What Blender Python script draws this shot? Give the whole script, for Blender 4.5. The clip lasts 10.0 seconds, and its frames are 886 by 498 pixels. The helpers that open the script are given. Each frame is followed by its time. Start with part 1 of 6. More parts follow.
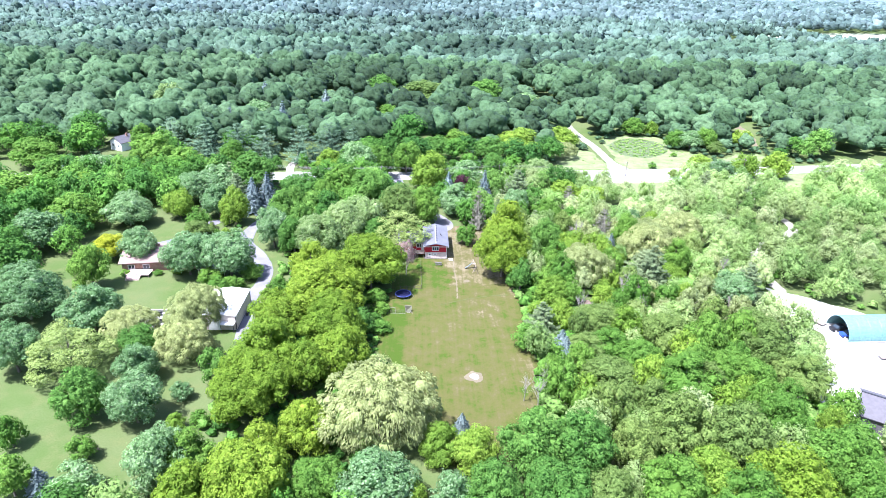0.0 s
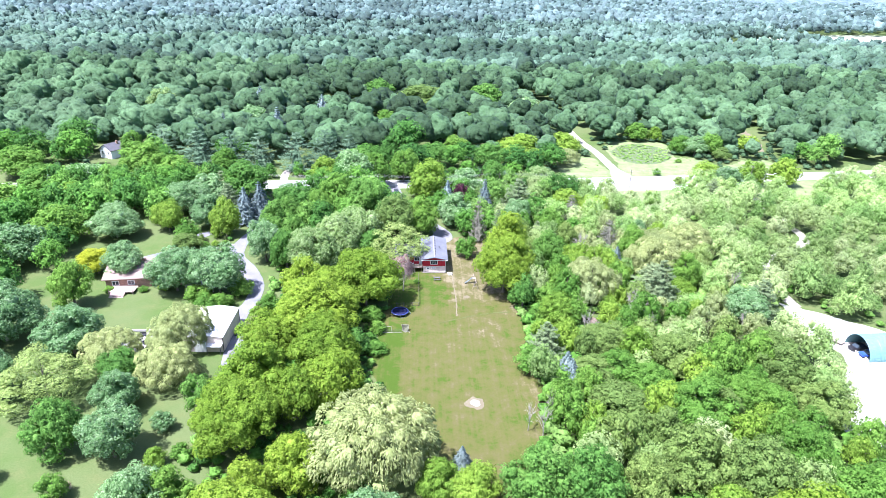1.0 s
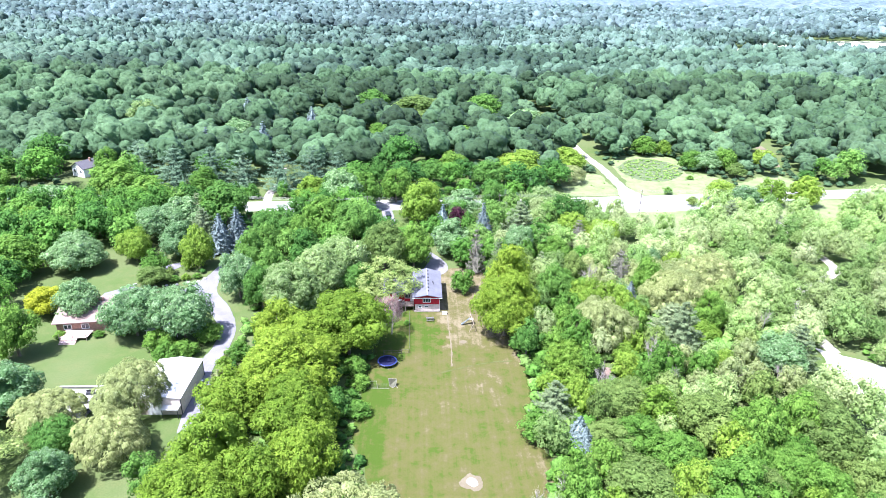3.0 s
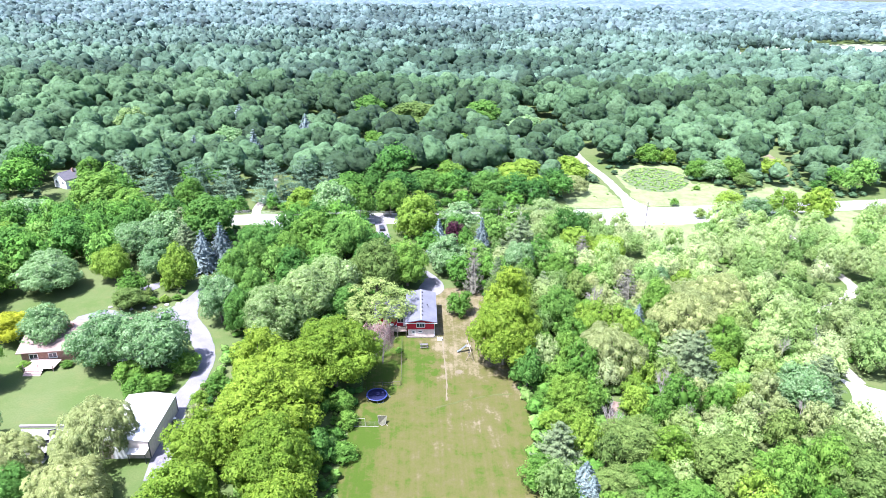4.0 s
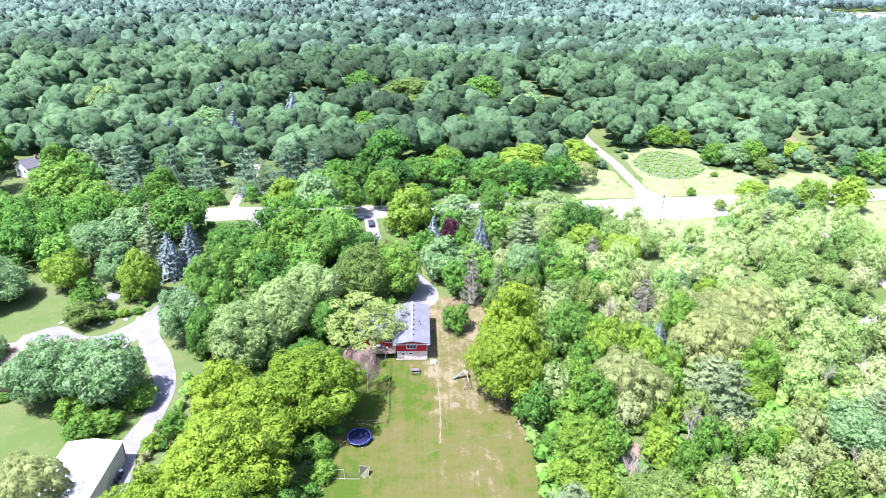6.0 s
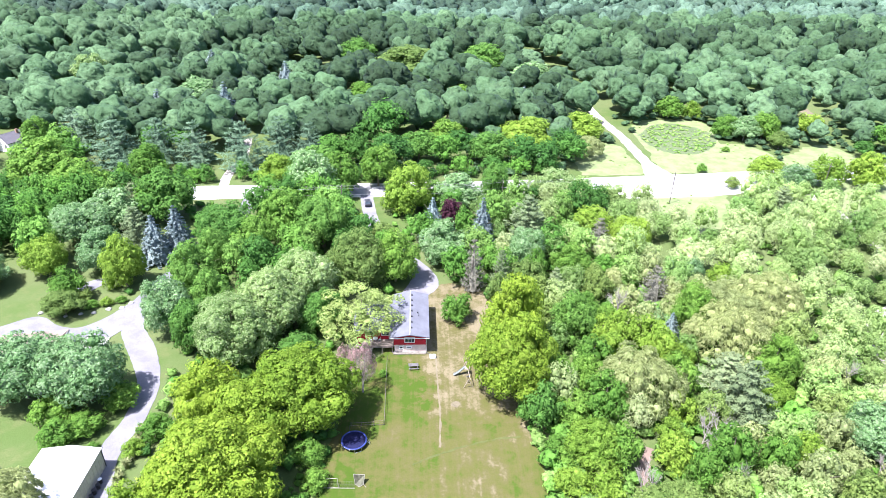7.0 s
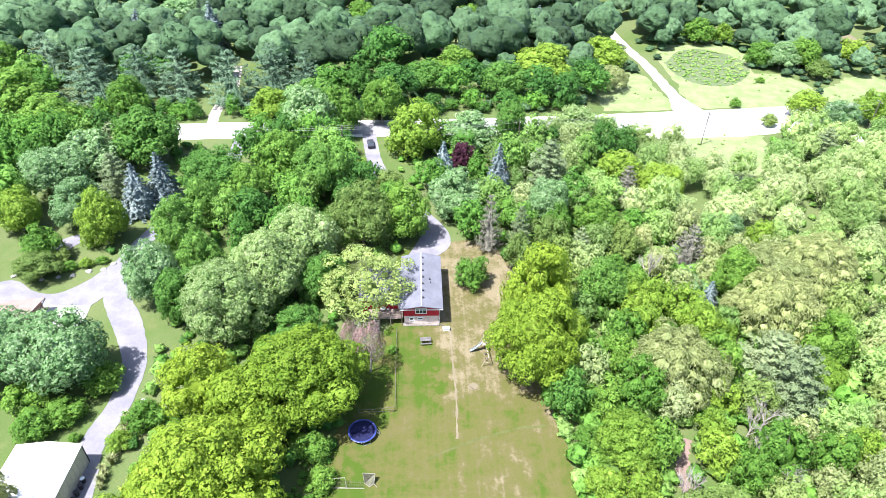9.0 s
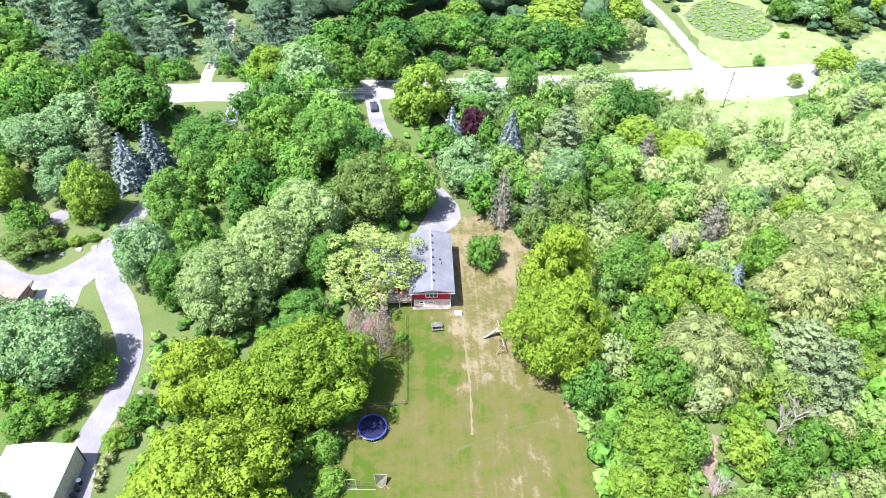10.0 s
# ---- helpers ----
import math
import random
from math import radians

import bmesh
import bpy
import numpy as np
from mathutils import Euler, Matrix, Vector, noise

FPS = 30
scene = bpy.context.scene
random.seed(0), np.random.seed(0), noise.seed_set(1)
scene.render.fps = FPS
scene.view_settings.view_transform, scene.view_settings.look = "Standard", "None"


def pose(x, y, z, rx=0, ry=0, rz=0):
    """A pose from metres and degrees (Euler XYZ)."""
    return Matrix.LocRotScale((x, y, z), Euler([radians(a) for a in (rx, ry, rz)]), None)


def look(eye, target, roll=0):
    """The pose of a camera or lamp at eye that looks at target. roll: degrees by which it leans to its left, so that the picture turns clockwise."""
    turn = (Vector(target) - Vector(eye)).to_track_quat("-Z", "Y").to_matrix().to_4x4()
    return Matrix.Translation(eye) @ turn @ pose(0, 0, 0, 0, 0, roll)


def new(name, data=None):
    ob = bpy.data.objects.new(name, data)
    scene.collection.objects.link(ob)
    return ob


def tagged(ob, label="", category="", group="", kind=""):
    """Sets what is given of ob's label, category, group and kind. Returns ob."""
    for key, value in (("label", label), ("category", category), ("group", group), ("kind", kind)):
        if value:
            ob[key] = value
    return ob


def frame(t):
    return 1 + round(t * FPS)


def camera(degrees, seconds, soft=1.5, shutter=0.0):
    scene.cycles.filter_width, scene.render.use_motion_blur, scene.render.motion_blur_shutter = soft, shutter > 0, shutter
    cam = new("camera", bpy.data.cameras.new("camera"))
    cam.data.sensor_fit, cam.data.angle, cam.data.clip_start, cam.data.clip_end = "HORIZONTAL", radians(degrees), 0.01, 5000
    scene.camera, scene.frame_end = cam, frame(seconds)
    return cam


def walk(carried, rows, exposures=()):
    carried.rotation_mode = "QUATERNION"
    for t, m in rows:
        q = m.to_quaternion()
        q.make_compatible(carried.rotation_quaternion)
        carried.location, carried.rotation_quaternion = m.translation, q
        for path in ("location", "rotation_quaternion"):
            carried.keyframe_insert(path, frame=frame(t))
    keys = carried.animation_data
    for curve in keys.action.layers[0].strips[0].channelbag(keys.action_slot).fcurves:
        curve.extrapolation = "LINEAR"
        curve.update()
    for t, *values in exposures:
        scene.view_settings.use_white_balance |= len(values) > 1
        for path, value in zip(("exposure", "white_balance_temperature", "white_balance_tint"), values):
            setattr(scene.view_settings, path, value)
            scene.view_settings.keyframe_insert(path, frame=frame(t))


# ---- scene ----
cam = camera(70.6, 10.0, soft=0.65)
METRES, EYE, TILT, LEAN, TURN = 99.0, 81.5, 0.0, 0.0, -2.3
ROWS = [
    (0.0, 0.0, 0.0, 0.0, 0.54, -23.98, -1.22),
    (0.5, 0.0004, 0.0415, -0.0003, 0.47, -23.88, -1.14),
    (1.0, 0.0014, 0.0872, -0.0013, 0.43, -23.77, -1.1),
    (1.5, 0.0035, 0.1351, -0.0016, 0.39, -23.64, -1.06),
    (2.0, 0.0064, 0.1866, -0.0017, 0.37, -23.54, -1.04),
    (2.5, 0.0103, 0.241, -0.002, 0.36, -23.42, -1.02),
    (4.0, 0.0275, 0.4159, -0.0025, 0.32, -23.06, -0.93),
    (4.5, 0.0319, 0.4751, -0.0024, 0.29, -22.93, -0.89),
    (5.0, 0.0352, 0.5313, -0.0029, 0.29, -23.48, -0.84),
    (6.5, 0.0402, 0.6859, -0.0011, 0.23, -27.15, -0.81),
    (7.0, 0.0386, 0.7333, -0.0006, 0.22, -28.74, -0.84),
    (7.5, 0.0353, 0.7743, -0.0008, 0.23, -30.28, -0.86),
    (8.0, 0.0298, 0.8159, -0.001, 0.27, -31.94, -0.89),
    (8.5, 0.0207, 0.8578, -0.0012, 0.3, -34.0, -0.93),
    (9.0, 0.0099, 0.9012, -0.0014, 0.31, -36.25, -0.95),
    (9.5, -0.0017, 0.9466, -0.0011, 0.29, -38.53, -0.96),
    (10.0, -0.0126, 0.9929, -0.0014, 0.25, -40.91, -0.97),
]
walk(cam, [(t, pose(0, 0, EYE, TILT, LEAN, TURN) @ pose(METRES * x, METRES * y, METRES * z, 90 + pitch, roll, yaw)) for t, x, y, z, yaw, pitch, roll in ROWS],
     [(0, 2.14, 5600, 17), (5, 2.17, 5750, 19), (7, 2.13, 5900, 17), (10, 2.02, 6100, 12)])


# ---- daylight ----
SUN_FROM = Vector((-0.40, -0.24, 1.0)).normalized()
world = bpy.data.worlds.new("sky")
scene.world = world
world.use_nodes = True
wn = world.node_tree
sky = wn.nodes.new("ShaderNodeTexSky")
sky.sky_type, sky.sun_disc = 'NISHITA', False
sky.sun_elevation = math.asin(SUN_FROM.z)
sky.sun_rotation = math.atan2(SUN_FROM.x, SUN_FROM.y)
sky.air_density, sky.dust_density = 1.0, 2.0
wn.links.new(sky.outputs[0], wn.nodes["Background"].inputs[0])
wn.nodes["Background"].inputs[1].default_value = 0.105
sun = new("sun", bpy.data.lights.new("sun", 'SUN'))
sun.data.energy, sun.data.angle, sun.data.color = 4.9, radians(1.5), (1.0, 0.96, 0.91)
sun.matrix_world = look(SUN_FROM * 300, (0, 0, 0))


# ---- materials ----
class Nodes:
    """A short way to write node materials."""

    def __init__(self, name):
        self.mat = bpy.data.materials.new(name)
        self.mat.use_nodes = True
        self.tree = self.mat.node_tree
        self.bsdf = self.tree.nodes["Principled BSDF"]
        self.out = self.tree.nodes["Material Output"]

    def add(self, kind):
        return self.tree.nodes.new(kind)

    def link(self, a, b):
        self.tree.links.new(a, b)

    def put(self, socket, value):
        if isinstance(value, bpy.types.NodeSocket):
            self.link(value, socket)
        elif isinstance(value, tuple) and len(value) == 3 and socket.type == 'RGBA':
            socket.default_value = (*value, 1)
        else:
            socket.default_value = value

    def place(self, scale=(1, 1, 1), turn=0.0):
        geo, mp = self.add("ShaderNodeNewGeometry"), self.add("ShaderNodeMapping")
        mp.inputs["Scale"].default_value = scale
        mp.inputs["Rotation"].default_value = (0, 0, turn)
        self.link(geo.outputs["Position"], mp.inputs["Vector"])
        return mp.outputs[0]

    def local(self, scale=(1, 1, 1)):
        tc, mp = self.add("ShaderNodeTexCoord"), self.add("ShaderNodeMapping")
        mp.inputs["Scale"].default_value = scale
        self.link(tc.outputs["Object"], mp.inputs["Vector"])
        return mp.outputs[0]

    def noise(self, where, scale, detail=4.0, rough=0.6):
        n = self.add("ShaderNodeTexNoise")
        n.inputs["Scale"].default_value, n.inputs["Detail"].default_value, n.inputs["Roughness"].default_value = scale, detail, rough
        self.link(where, n.inputs["Vector"])
        return n.outputs["Fac"]

    def span(self, value, lo, hi, a=0.0, b=1.0):
        r = self.add("ShaderNodeMapRange")
        r.interpolation_type = 'SMOOTHSTEP'
        for i, v in enumerate((value, lo, hi, a, b)):
            self.put(r.inputs[i], v)
        return r.outputs[0]

    def mix(self, fac, a, b, blend='MIX'):
        m = self.add("ShaderNodeMix")
        m.data_type, m.blend_type = 'RGBA', blend
        self.put(m.inputs[0], fac)
        self.put(m.inputs[6], a)
        self.put(m.inputs[7], b)
        return m.outputs[2]

    def calc(self, op, a, b=0.0):
        m = self.add("ShaderNodeMath")
        m.operation = op
        self.put(m.inputs[0], a)
        self.put(m.inputs[1], b)
        return m.outputs[0]

    def xyz(self):
        geo, s = self.add("ShaderNodeNewGeometry"), self.add("ShaderNodeSeparateXYZ")
        self.link(geo.outputs["Position"], s.inputs[0])
        return s.outputs

    def bump(self, height, strength=0.4, distance=0.05):
        b = self.add("ShaderNodeBump")
        b.inputs["Strength"].default_value, b.inputs["Distance"].default_value = strength, distance
        self.link(height, b.inputs["Height"])
        self.link(b.outputs[0], self.bsdf.inputs["Normal"])

    def done(self, colour, rough=0.8, metal=0.0, spec=0.3):
        self.put(self.bsdf.inputs["Base Color"], colour)
        self.put(self.bsdf.inputs["Roughness"], rough)
        self.put(self.bsdf.inputs["Metallic"], metal)
        self.put(self.bsdf.inputs["Specular IOR Level"], spec)
        return self.mat


def foliage(name, dark, light, tip, through_light=0.46, gloss=0.65):
    """Leaves: tree to tree, leaf to leaf and in soft clouds over the crown the tone varies; light shines through them."""
    n = Nodes(name)
    info, geo = n.add("ShaderNodeObjectInfo"), n.add("ShaderNodeNewGeometry")
    cloud = n.noise(n.place(), 0.45, 3.0)
    leaf = geo.outputs["Random Per Island"]
    mixv = n.calc('ADD', n.calc('MULTIPLY', leaf, 0.20), n.calc('MULTIPLY', cloud, 0.86))
    col = n.mix(n.span(mixv, 0.2, 0.85), dark, light)
    grain = n.noise(n.place(), 2.4, 3.0, 0.7)
    col = n.mix(n.span(n.calc('ADD', n.calc('MULTIPLY', leaf, 0.5), grain), 0.70, 1.15, 0.0, 0.45), col, tip)
    n.bump(n.noise(n.place(), 2.6, 3.0, 0.7), 0.7, 0.35)
    hsv = n.add("ShaderNodeHueSaturation")
    n.link(n.span(info.outputs["Random"], 0.0, 1.0, 0.492, 0.508), hsv.inputs["Hue"])
    n.link(n.span(info.outputs["Random"], 0.0, 1.0, 1.15, 0.85), hsv.inputs["Value"])
    n.link(col, hsv.inputs["Color"])
    n.done(hsv.outputs[0], gloss, 0.0, 0.14)
    tr, mx = n.add("ShaderNodeBsdfTranslucent"), n.add("ShaderNodeMixShader")
    n.link(n.mix(0.5, hsv.outputs[0], light), tr.inputs[0])
    mx.inputs[0].default_value = through_light
    n.link(n.bsdf.outputs[0], mx.inputs[1])
    n.link(tr.outputs[0], mx.inputs[2])
    n.link(mx.outputs[0], n.out.inputs[0])
    return n.mat


def woods(name, ramp_colours, haze_sheen=0.0, relief=0.8, through_light=0.44):
    """Leaves of many trees in one mesh: each tree carries its tone."""
    n = Nodes(name)
    att, geo = n.add("ShaderNodeAttribute"), n.add("ShaderNodeNewGeometry")
    att.attribute_name = "tone"
    ramp = n.add("ShaderNodeValToRGB")
    el = ramp.color_ramp.elements
    ramp.color_ramp.interpolation = 'LINEAR'
    for i, c in enumerate(ramp_colours):
        e = el[i] if i < 2 else el.new(0.5)
        e.position, e.color = i / (len(ramp_colours) - 1), (*c, 1)
    n.link(att.outputs["Fac"], ramp.inputs[0])
    leaf = geo.outputs["Random Per Island"]
    cloud = n.noise(n.place(), 0.02, 3.0)
    col = n.mix(n.span(leaf, 0.0, 1.0, 0.0, 0.30), ramp.outputs[0], ramp_colours[1], 'MIX')
    hsv = n.add("ShaderNodeHueSaturation")
    tuft = n.noise(n.place(), 0.7, 3.0, 0.7)
    n.link(n.calc('MULTIPLY', n.span(cloud, 0.3, 0.7, 0.8, 1.25), n.span(tuft, 0.3, 0.7, 0.78, 1.22)), hsv.inputs["Value"])
    n.link(col, hsv.inputs["Color"])
    if relief:
        n.bump(tuft, relief, 0.9)
    n.done(hsv.outputs[0], 0.7, 0.0, 0.12)
    # a blue-tinted sheen stands in for haze over distant crowns
    if haze_sheen:
        n.bsdf.inputs["Sheen Weight"].default_value = haze_sheen
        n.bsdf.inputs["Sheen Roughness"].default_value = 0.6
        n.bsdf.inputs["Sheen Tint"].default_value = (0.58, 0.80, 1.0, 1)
    tr, mx = n.add("ShaderNodeBsdfTranslucent"), n.add("ShaderNodeMixShader")
    n.link(hsv.outputs[0], tr.inputs[0])
    mx.inputs[0].default_value = through_light
    n.link(n.bsdf.outputs[0], mx.inputs[1])
    n.link(tr.outputs[0], mx.inputs[2])
    n.link(mx.outputs[0], n.out.inputs[0])
    return n.mat


def plain(name, colour, rough=0.7, metal=0.0, vary=0.18, scale=1.5, bump=0.0, spec=0.3):
    """One colour with stains at two scales."""
    n = Nodes(name)
    big, small = n.noise(n.place(), scale, 3.0), n.noise(n.place(), scale * 14, 4.0)
    v = n.calc('ADD', n.span(big, 0.3, 0.7, 1 - vary, 1 + vary), n.span(small, 0.3, 0.7, -vary / 2, vary / 2))
    hsv = n.add("ShaderNodeHueSaturation")
    n.put(hsv.inputs["Color"], colour)
    n.link(v, hsv.inputs["Value"])
    if bump:
        n.bump(small, bump, 0.03)
    return n.done(hsv.outputs[0], rough, metal, spec)


def ground_material():
    n = Nodes("rough_grass")
    p = n.place()
    big, mid, fine = n.noise(p, 0.035, 4.0), n.noise(p, 0.25, 5.0), n.noise(p, 3.0, 5.0, 0.7)
    col = n.mix(n.span(big, 0.38, 0.62), (0.056, 0.086, 0.024), (0.080, 0.100, 0.040))
    col = n.mix(n.span(mid, 0.45, 0.72, 0.0, 0.75), col, (0.090, 0.100, 0.040))
    col = n.mix(n.span(fine, 0.35, 0.7, 0.0, 0.5), col, (0.040, 0.064, 0.014))
    n.bump(fine, 0.6, 0.12)
    return n.done(col, 0.9, 0.0, 0.1)


def lawn_material():
    n = Nodes("mown_lawn")
    p = n.place()
    big, mid, small, fine = n.noise(p, 0.06, 4.0), n.noise(p, 0.28, 5.0, 0.65), n.noise(p, 1.3, 5.0, 0.7), n.noise(p, 6.0, 4.0, 0.7)
    x, y, _ = n.xyz()
    wob = n.span(mid, 0.2, 0.8, -2.0, 2.0)
    xw, yw = n.calc('ADD', x, wob), n.calc('ADD', y, wob)
    streak = n.noise(n.place((1.1, 0.03, 1)), 1.0, 2.0)
    dry = n.calc('ADD', n.span(big, 0.3, 0.7, 0.30, 0.55), n.span(mid, 0.3, 0.7, -0.24, 0.40))
    dry = n.calc('ADD', dry, n.span(streak, 0.35, 0.65, -0.12, 0.12))
    dry = n.calc('ADD', dry, n.span(small, 0.3, 0.7, -0.13, 0.13))
    dry = n.calc('ADD', dry, n.calc('MULTIPLY', n.span(n.noise(n.place((1, 0.55, 1)), 0.11, 5.0, 0.7), 0.50, 0.68, 0.0, 0.62), n.span(x, 2.0, 10.0)))
    # lush between fence and path, rougher and greener at the western edge, thin and dry east of the house
    lush = n.calc('MULTIPLY', n.calc('MULTIPLY', n.span(xw, 8.6, 6.8), n.span(xw, -1.5, 0.5)), n.span(yw, 154.0, 158.0))
    dry = n.calc('SUBTRACT', dry, n.calc('MULTIPLY', lush, n.span(big, 0.35, 0.62, 0.22, 0.42)))
    west = n.calc('MAXIMUM', n.calc('MULTIPLY', n.span(x, -3.2, -4.0), n.span(yw, 148.0, 144.0)), n.calc('MULTIPLY', n.span(xw, -0.2, -2.0), n.span(yw, 150.0, 156.0)))
    dry = n.calc('SUBTRACT', dry, n.calc('MULTIPLY', west, 0.40))
    thin = n.calc('MULTIPLY', n.span(xw, 8.8, 10.6), n.span(yw, 154.0, 164.0))
    dry = n.calc('ADD', dry, n.calc('MULTIPLY', thin, n.span(small, 0.2, 0.8, 0.44, 0.62)))
    door = n.calc('MULTIPLY', n.calc('MULTIPLY', n.span(xw, 3.5, 5.5), n.span(xw, 11.0, 9.0)), n.span(yw, 168.5, 172.0))
    dry = n.calc('ADD', dry, n.calc('MULTIPLY', door, 0.55))
    col = n.mix(n.span(dry, 0.0, 0.55), (0.034, 0.060, 0.006), (0.064, 0.064, 0.018))
    col = n.mix(n.span(dry, 0.5, 0.95), col, (0.073, 0.065, 0.026))
    col = n.mix(n.span(dry, 0.8, 1.5), col, (0.135, 0.112, 0.070))
    col = n.mix(n.span(fine, 0.42, 0.75, 0.0, 0.45), col, (0.034, 0.044, 0.010))
    n.bump(n.calc('ADD', fine, small), 0.5, 0.08)
    return n.done(col, 0.9, 0.0, 0.1)


def gravel_material(name, a, b, grain=5.0):
    n = Nodes(name)
    p = n.place()
    big, fine = n.noise(p, 0.25, 5.0, 0.65), n.noise(p, grain, 5.0, 0.75)
    col = n.mix(n.span(big, 0.3, 0.7), a, b)
    col = n.mix(n.span(fine, 0.35, 0.75, 0.0, 0.45), col, tuple(0.6 * v for v in a))
    n.bump(fine, 0.4, 0.03)
    return n.done(col, 0.9, 0.0, 0.2)


def bark_material():
    n = Nodes("bark")
    p = n.local((1, 1, 0.25))
    f = n.noise(p, 7.0, 6.0, 0.7)
    n.bump(f, 0.7, 0.05)
    return n.done(n.mix(n.span(f, 0.3, 0.7), (0.07, 0.055, 0.04), (0.22, 0.19, 0.15)), 0.9, 0.0, 0.1)


GROUND, LAWN, BARK = ground_material(), lawn_material(), bark_material()
ASPHALT = gravel_material("worn_asphalt", (0.118, 0.114, 0.132), (0.168, 0.163, 0.182))
ROADTOP = gravel_material("pale_road_asphalt", (0.21, 0.20, 0.205), (0.27, 0.26, 0.26))
GRAVEL = gravel_material("pale_gravel", (0.40, 0.38, 0.35), (0.50, 0.48, 0.45))
CONCRETE = gravel_material("concrete", (0.26, 0.245, 0.24), (0.33, 0.32, 0.31), 2.0)
DIRT = gravel_material("bare_dirt", (0.105, 0.088, 0.056), (0.14, 0.12, 0.08))
FIELD = gravel_material("pale_meadow", (0.105, 0.140, 0.050), (0.165, 0.190, 0.090), 2.0)
PALEDIRT = gravel_material("pale_packed_dirt", (0.25, 0.225, 0.20), (0.32, 0.29, 0.26))
REDEARTH = gravel_material("reddish_earth", (0.12, 0.085, 0.070), (0.165, 0.120, 0.10))
RIDGE = gravel_material("rough_grass_line", (0.052, 0.062, 0.017), (0.075, 0.078, 0.026))
WEEDS = gravel_material("rank_weeds", (0.062, 0.088, 0.036), (0.092, 0.112, 0.054), 3.0)
HAY = gravel_material("pale_hayfield", (0.25, 0.28, 0.19), (0.32, 0.34, 0.24), 0.2)

LEAF = {
    "walnut": foliage("walnut_leaves", (0.090, 0.162, 0.013), (0.209, 0.314, 0.028), (0.316, 0.399, 0.071)),
    "maple": foliage("maple_leaves", (0.063, 0.146, 0.019), (0.144, 0.280, 0.041), (0.251, 0.380, 0.085)),
    "oak": foliage("oak_leaves", (0.052, 0.132, 0.022), (0.121, 0.255, 0.045), (0.223, 0.370, 0.086)),
    "silver": foliage("silver_leaves", (0.070, 0.150, 0.046), (0.180, 0.310, 0.115), (0.54, 0.64, 0.42)),
    "chestnut": foliage("blossoming_leaves", (0.095, 0.175, 0.042), (0.245, 0.350, 0.115), (0.56, 0.60, 0.38)),
    "willow": foliage("willow_leaves", (0.177, 0.223, 0.076), (0.366, 0.423, 0.168), (0.531, 0.557, 0.304)),
    "spruce": foliage("blue_needles", (0.088, 0.129, 0.123), (0.209, 0.263, 0.259), (0.396, 0.459, 0.462), 0.15),
    "pine": foliage("pine_needles", (0.103, 0.146, 0.067), (0.201, 0.259, 0.122), (0.276, 0.322, 0.176), 0.3),
    "darkpine": foliage("dark_pine_needles", (0.055, 0.107, 0.062), (0.121, 0.195, 0.112), (0.189, 0.255, 0.168), 0.3),
    "brownpine": foliage("fading_needles", (0.085, 0.085, 0.065), (0.185, 0.18, 0.14), (0.27, 0.26, 0.21), 0.25),
    "purple": foliage("purple_leaves", (0.022, 0.010, 0.014), (0.075, 0.022, 0.040), (0.13, 0.05, 0.07)),
    "yellow": foliage("golden_leaves", (0.19, 0.22, 0.012), (0.40, 0.44, 0.025), (0.54, 0.56, 0.06)),
    "lime": foliage("lime_leaves", (0.095, 0.175, 0.019), (0.213, 0.338, 0.040), (0.339, 0.450, 0.094)),
    "olive": foliage("olive_leaves", (0.084, 0.140, 0.029), (0.180, 0.265, 0.066), (0.285, 0.360, 0.112)),
    "locust": foliage("feathery_leaves", (0.136, 0.195, 0.047), (0.272, 0.361, 0.101), (0.417, 0.488, 0.226)),
    "pink": foliage("faded_blossom", (0.255, 0.174, 0.165), (0.495, 0.341, 0.330), (0.630, 0.478, 0.450)),
}
LEAF["juniper"], LEAF["shrub"] = LEAF["maple"], LEAF["maple"]
DEADWOOD = plain("weathered_deadwood", (0.23, 0.21, 0.185), 0.9, vary=0.25)
MIXED = woods("mixed_leaves", [(0.044, 0.120, 0.025), (0.074, 0.178, 0.031), (0.119, 0.262, 0.037), (0.195, 0.355, 0.048), (0.237, 0.370, 0.086), (0.351, 0.450, 0.156)], 0.0)
# pale kinds, lightened further: the eastern glare is put into these leaf colours
PALEWOOD = woods("glare_paled_leaves", [(0.150, 0.262, 0.070), (0.220, 0.335, 0.105), (0.285, 0.392, 0.130), (0.350, 0.440, 0.170), (0.420, 0.478, 0.235)], 0.0, 0.15, 0.62)
# haze is put into these leaf colours: bluer and paler with distance
MIDWOOD = woods("middle_hazed_leaves", [(0.033, 0.062, 0.026), (0.048, 0.091, 0.039), (0.071, 0.134, 0.057), (0.097, 0.182, 0.078), (0.099, 0.168, 0.080), (0.124, 0.208, 0.097)], 0.04)
HALFWOOD = woods("half_far_hazed_leaves", [(0.034, 0.061, 0.037), (0.050, 0.090, 0.054), (0.074, 0.132, 0.080), (0.101, 0.180, 0.109), (0.104, 0.165, 0.112), (0.130, 0.205, 0.136)], 0.05, 0.5)
FARWOOD = woods("far_hazed_leaves", [(0.042, 0.070, 0.052), (0.063, 0.103, 0.076), (0.092, 0.152, 0.112), (0.125, 0.207, 0.152), (0.129, 0.190, 0.157), (0.161, 0.236, 0.190)], 0.06, 0.2)
FARTHEST = woods("farthest_hazed_leaves", [(0.057, 0.086, 0.076), (0.084, 0.128, 0.113), (0.124, 0.188, 0.166), (0.169, 0.256, 0.226), (0.174, 0.235, 0.232), (0.217, 0.291, 0.282)], 0.10, 0.0, 0.55)
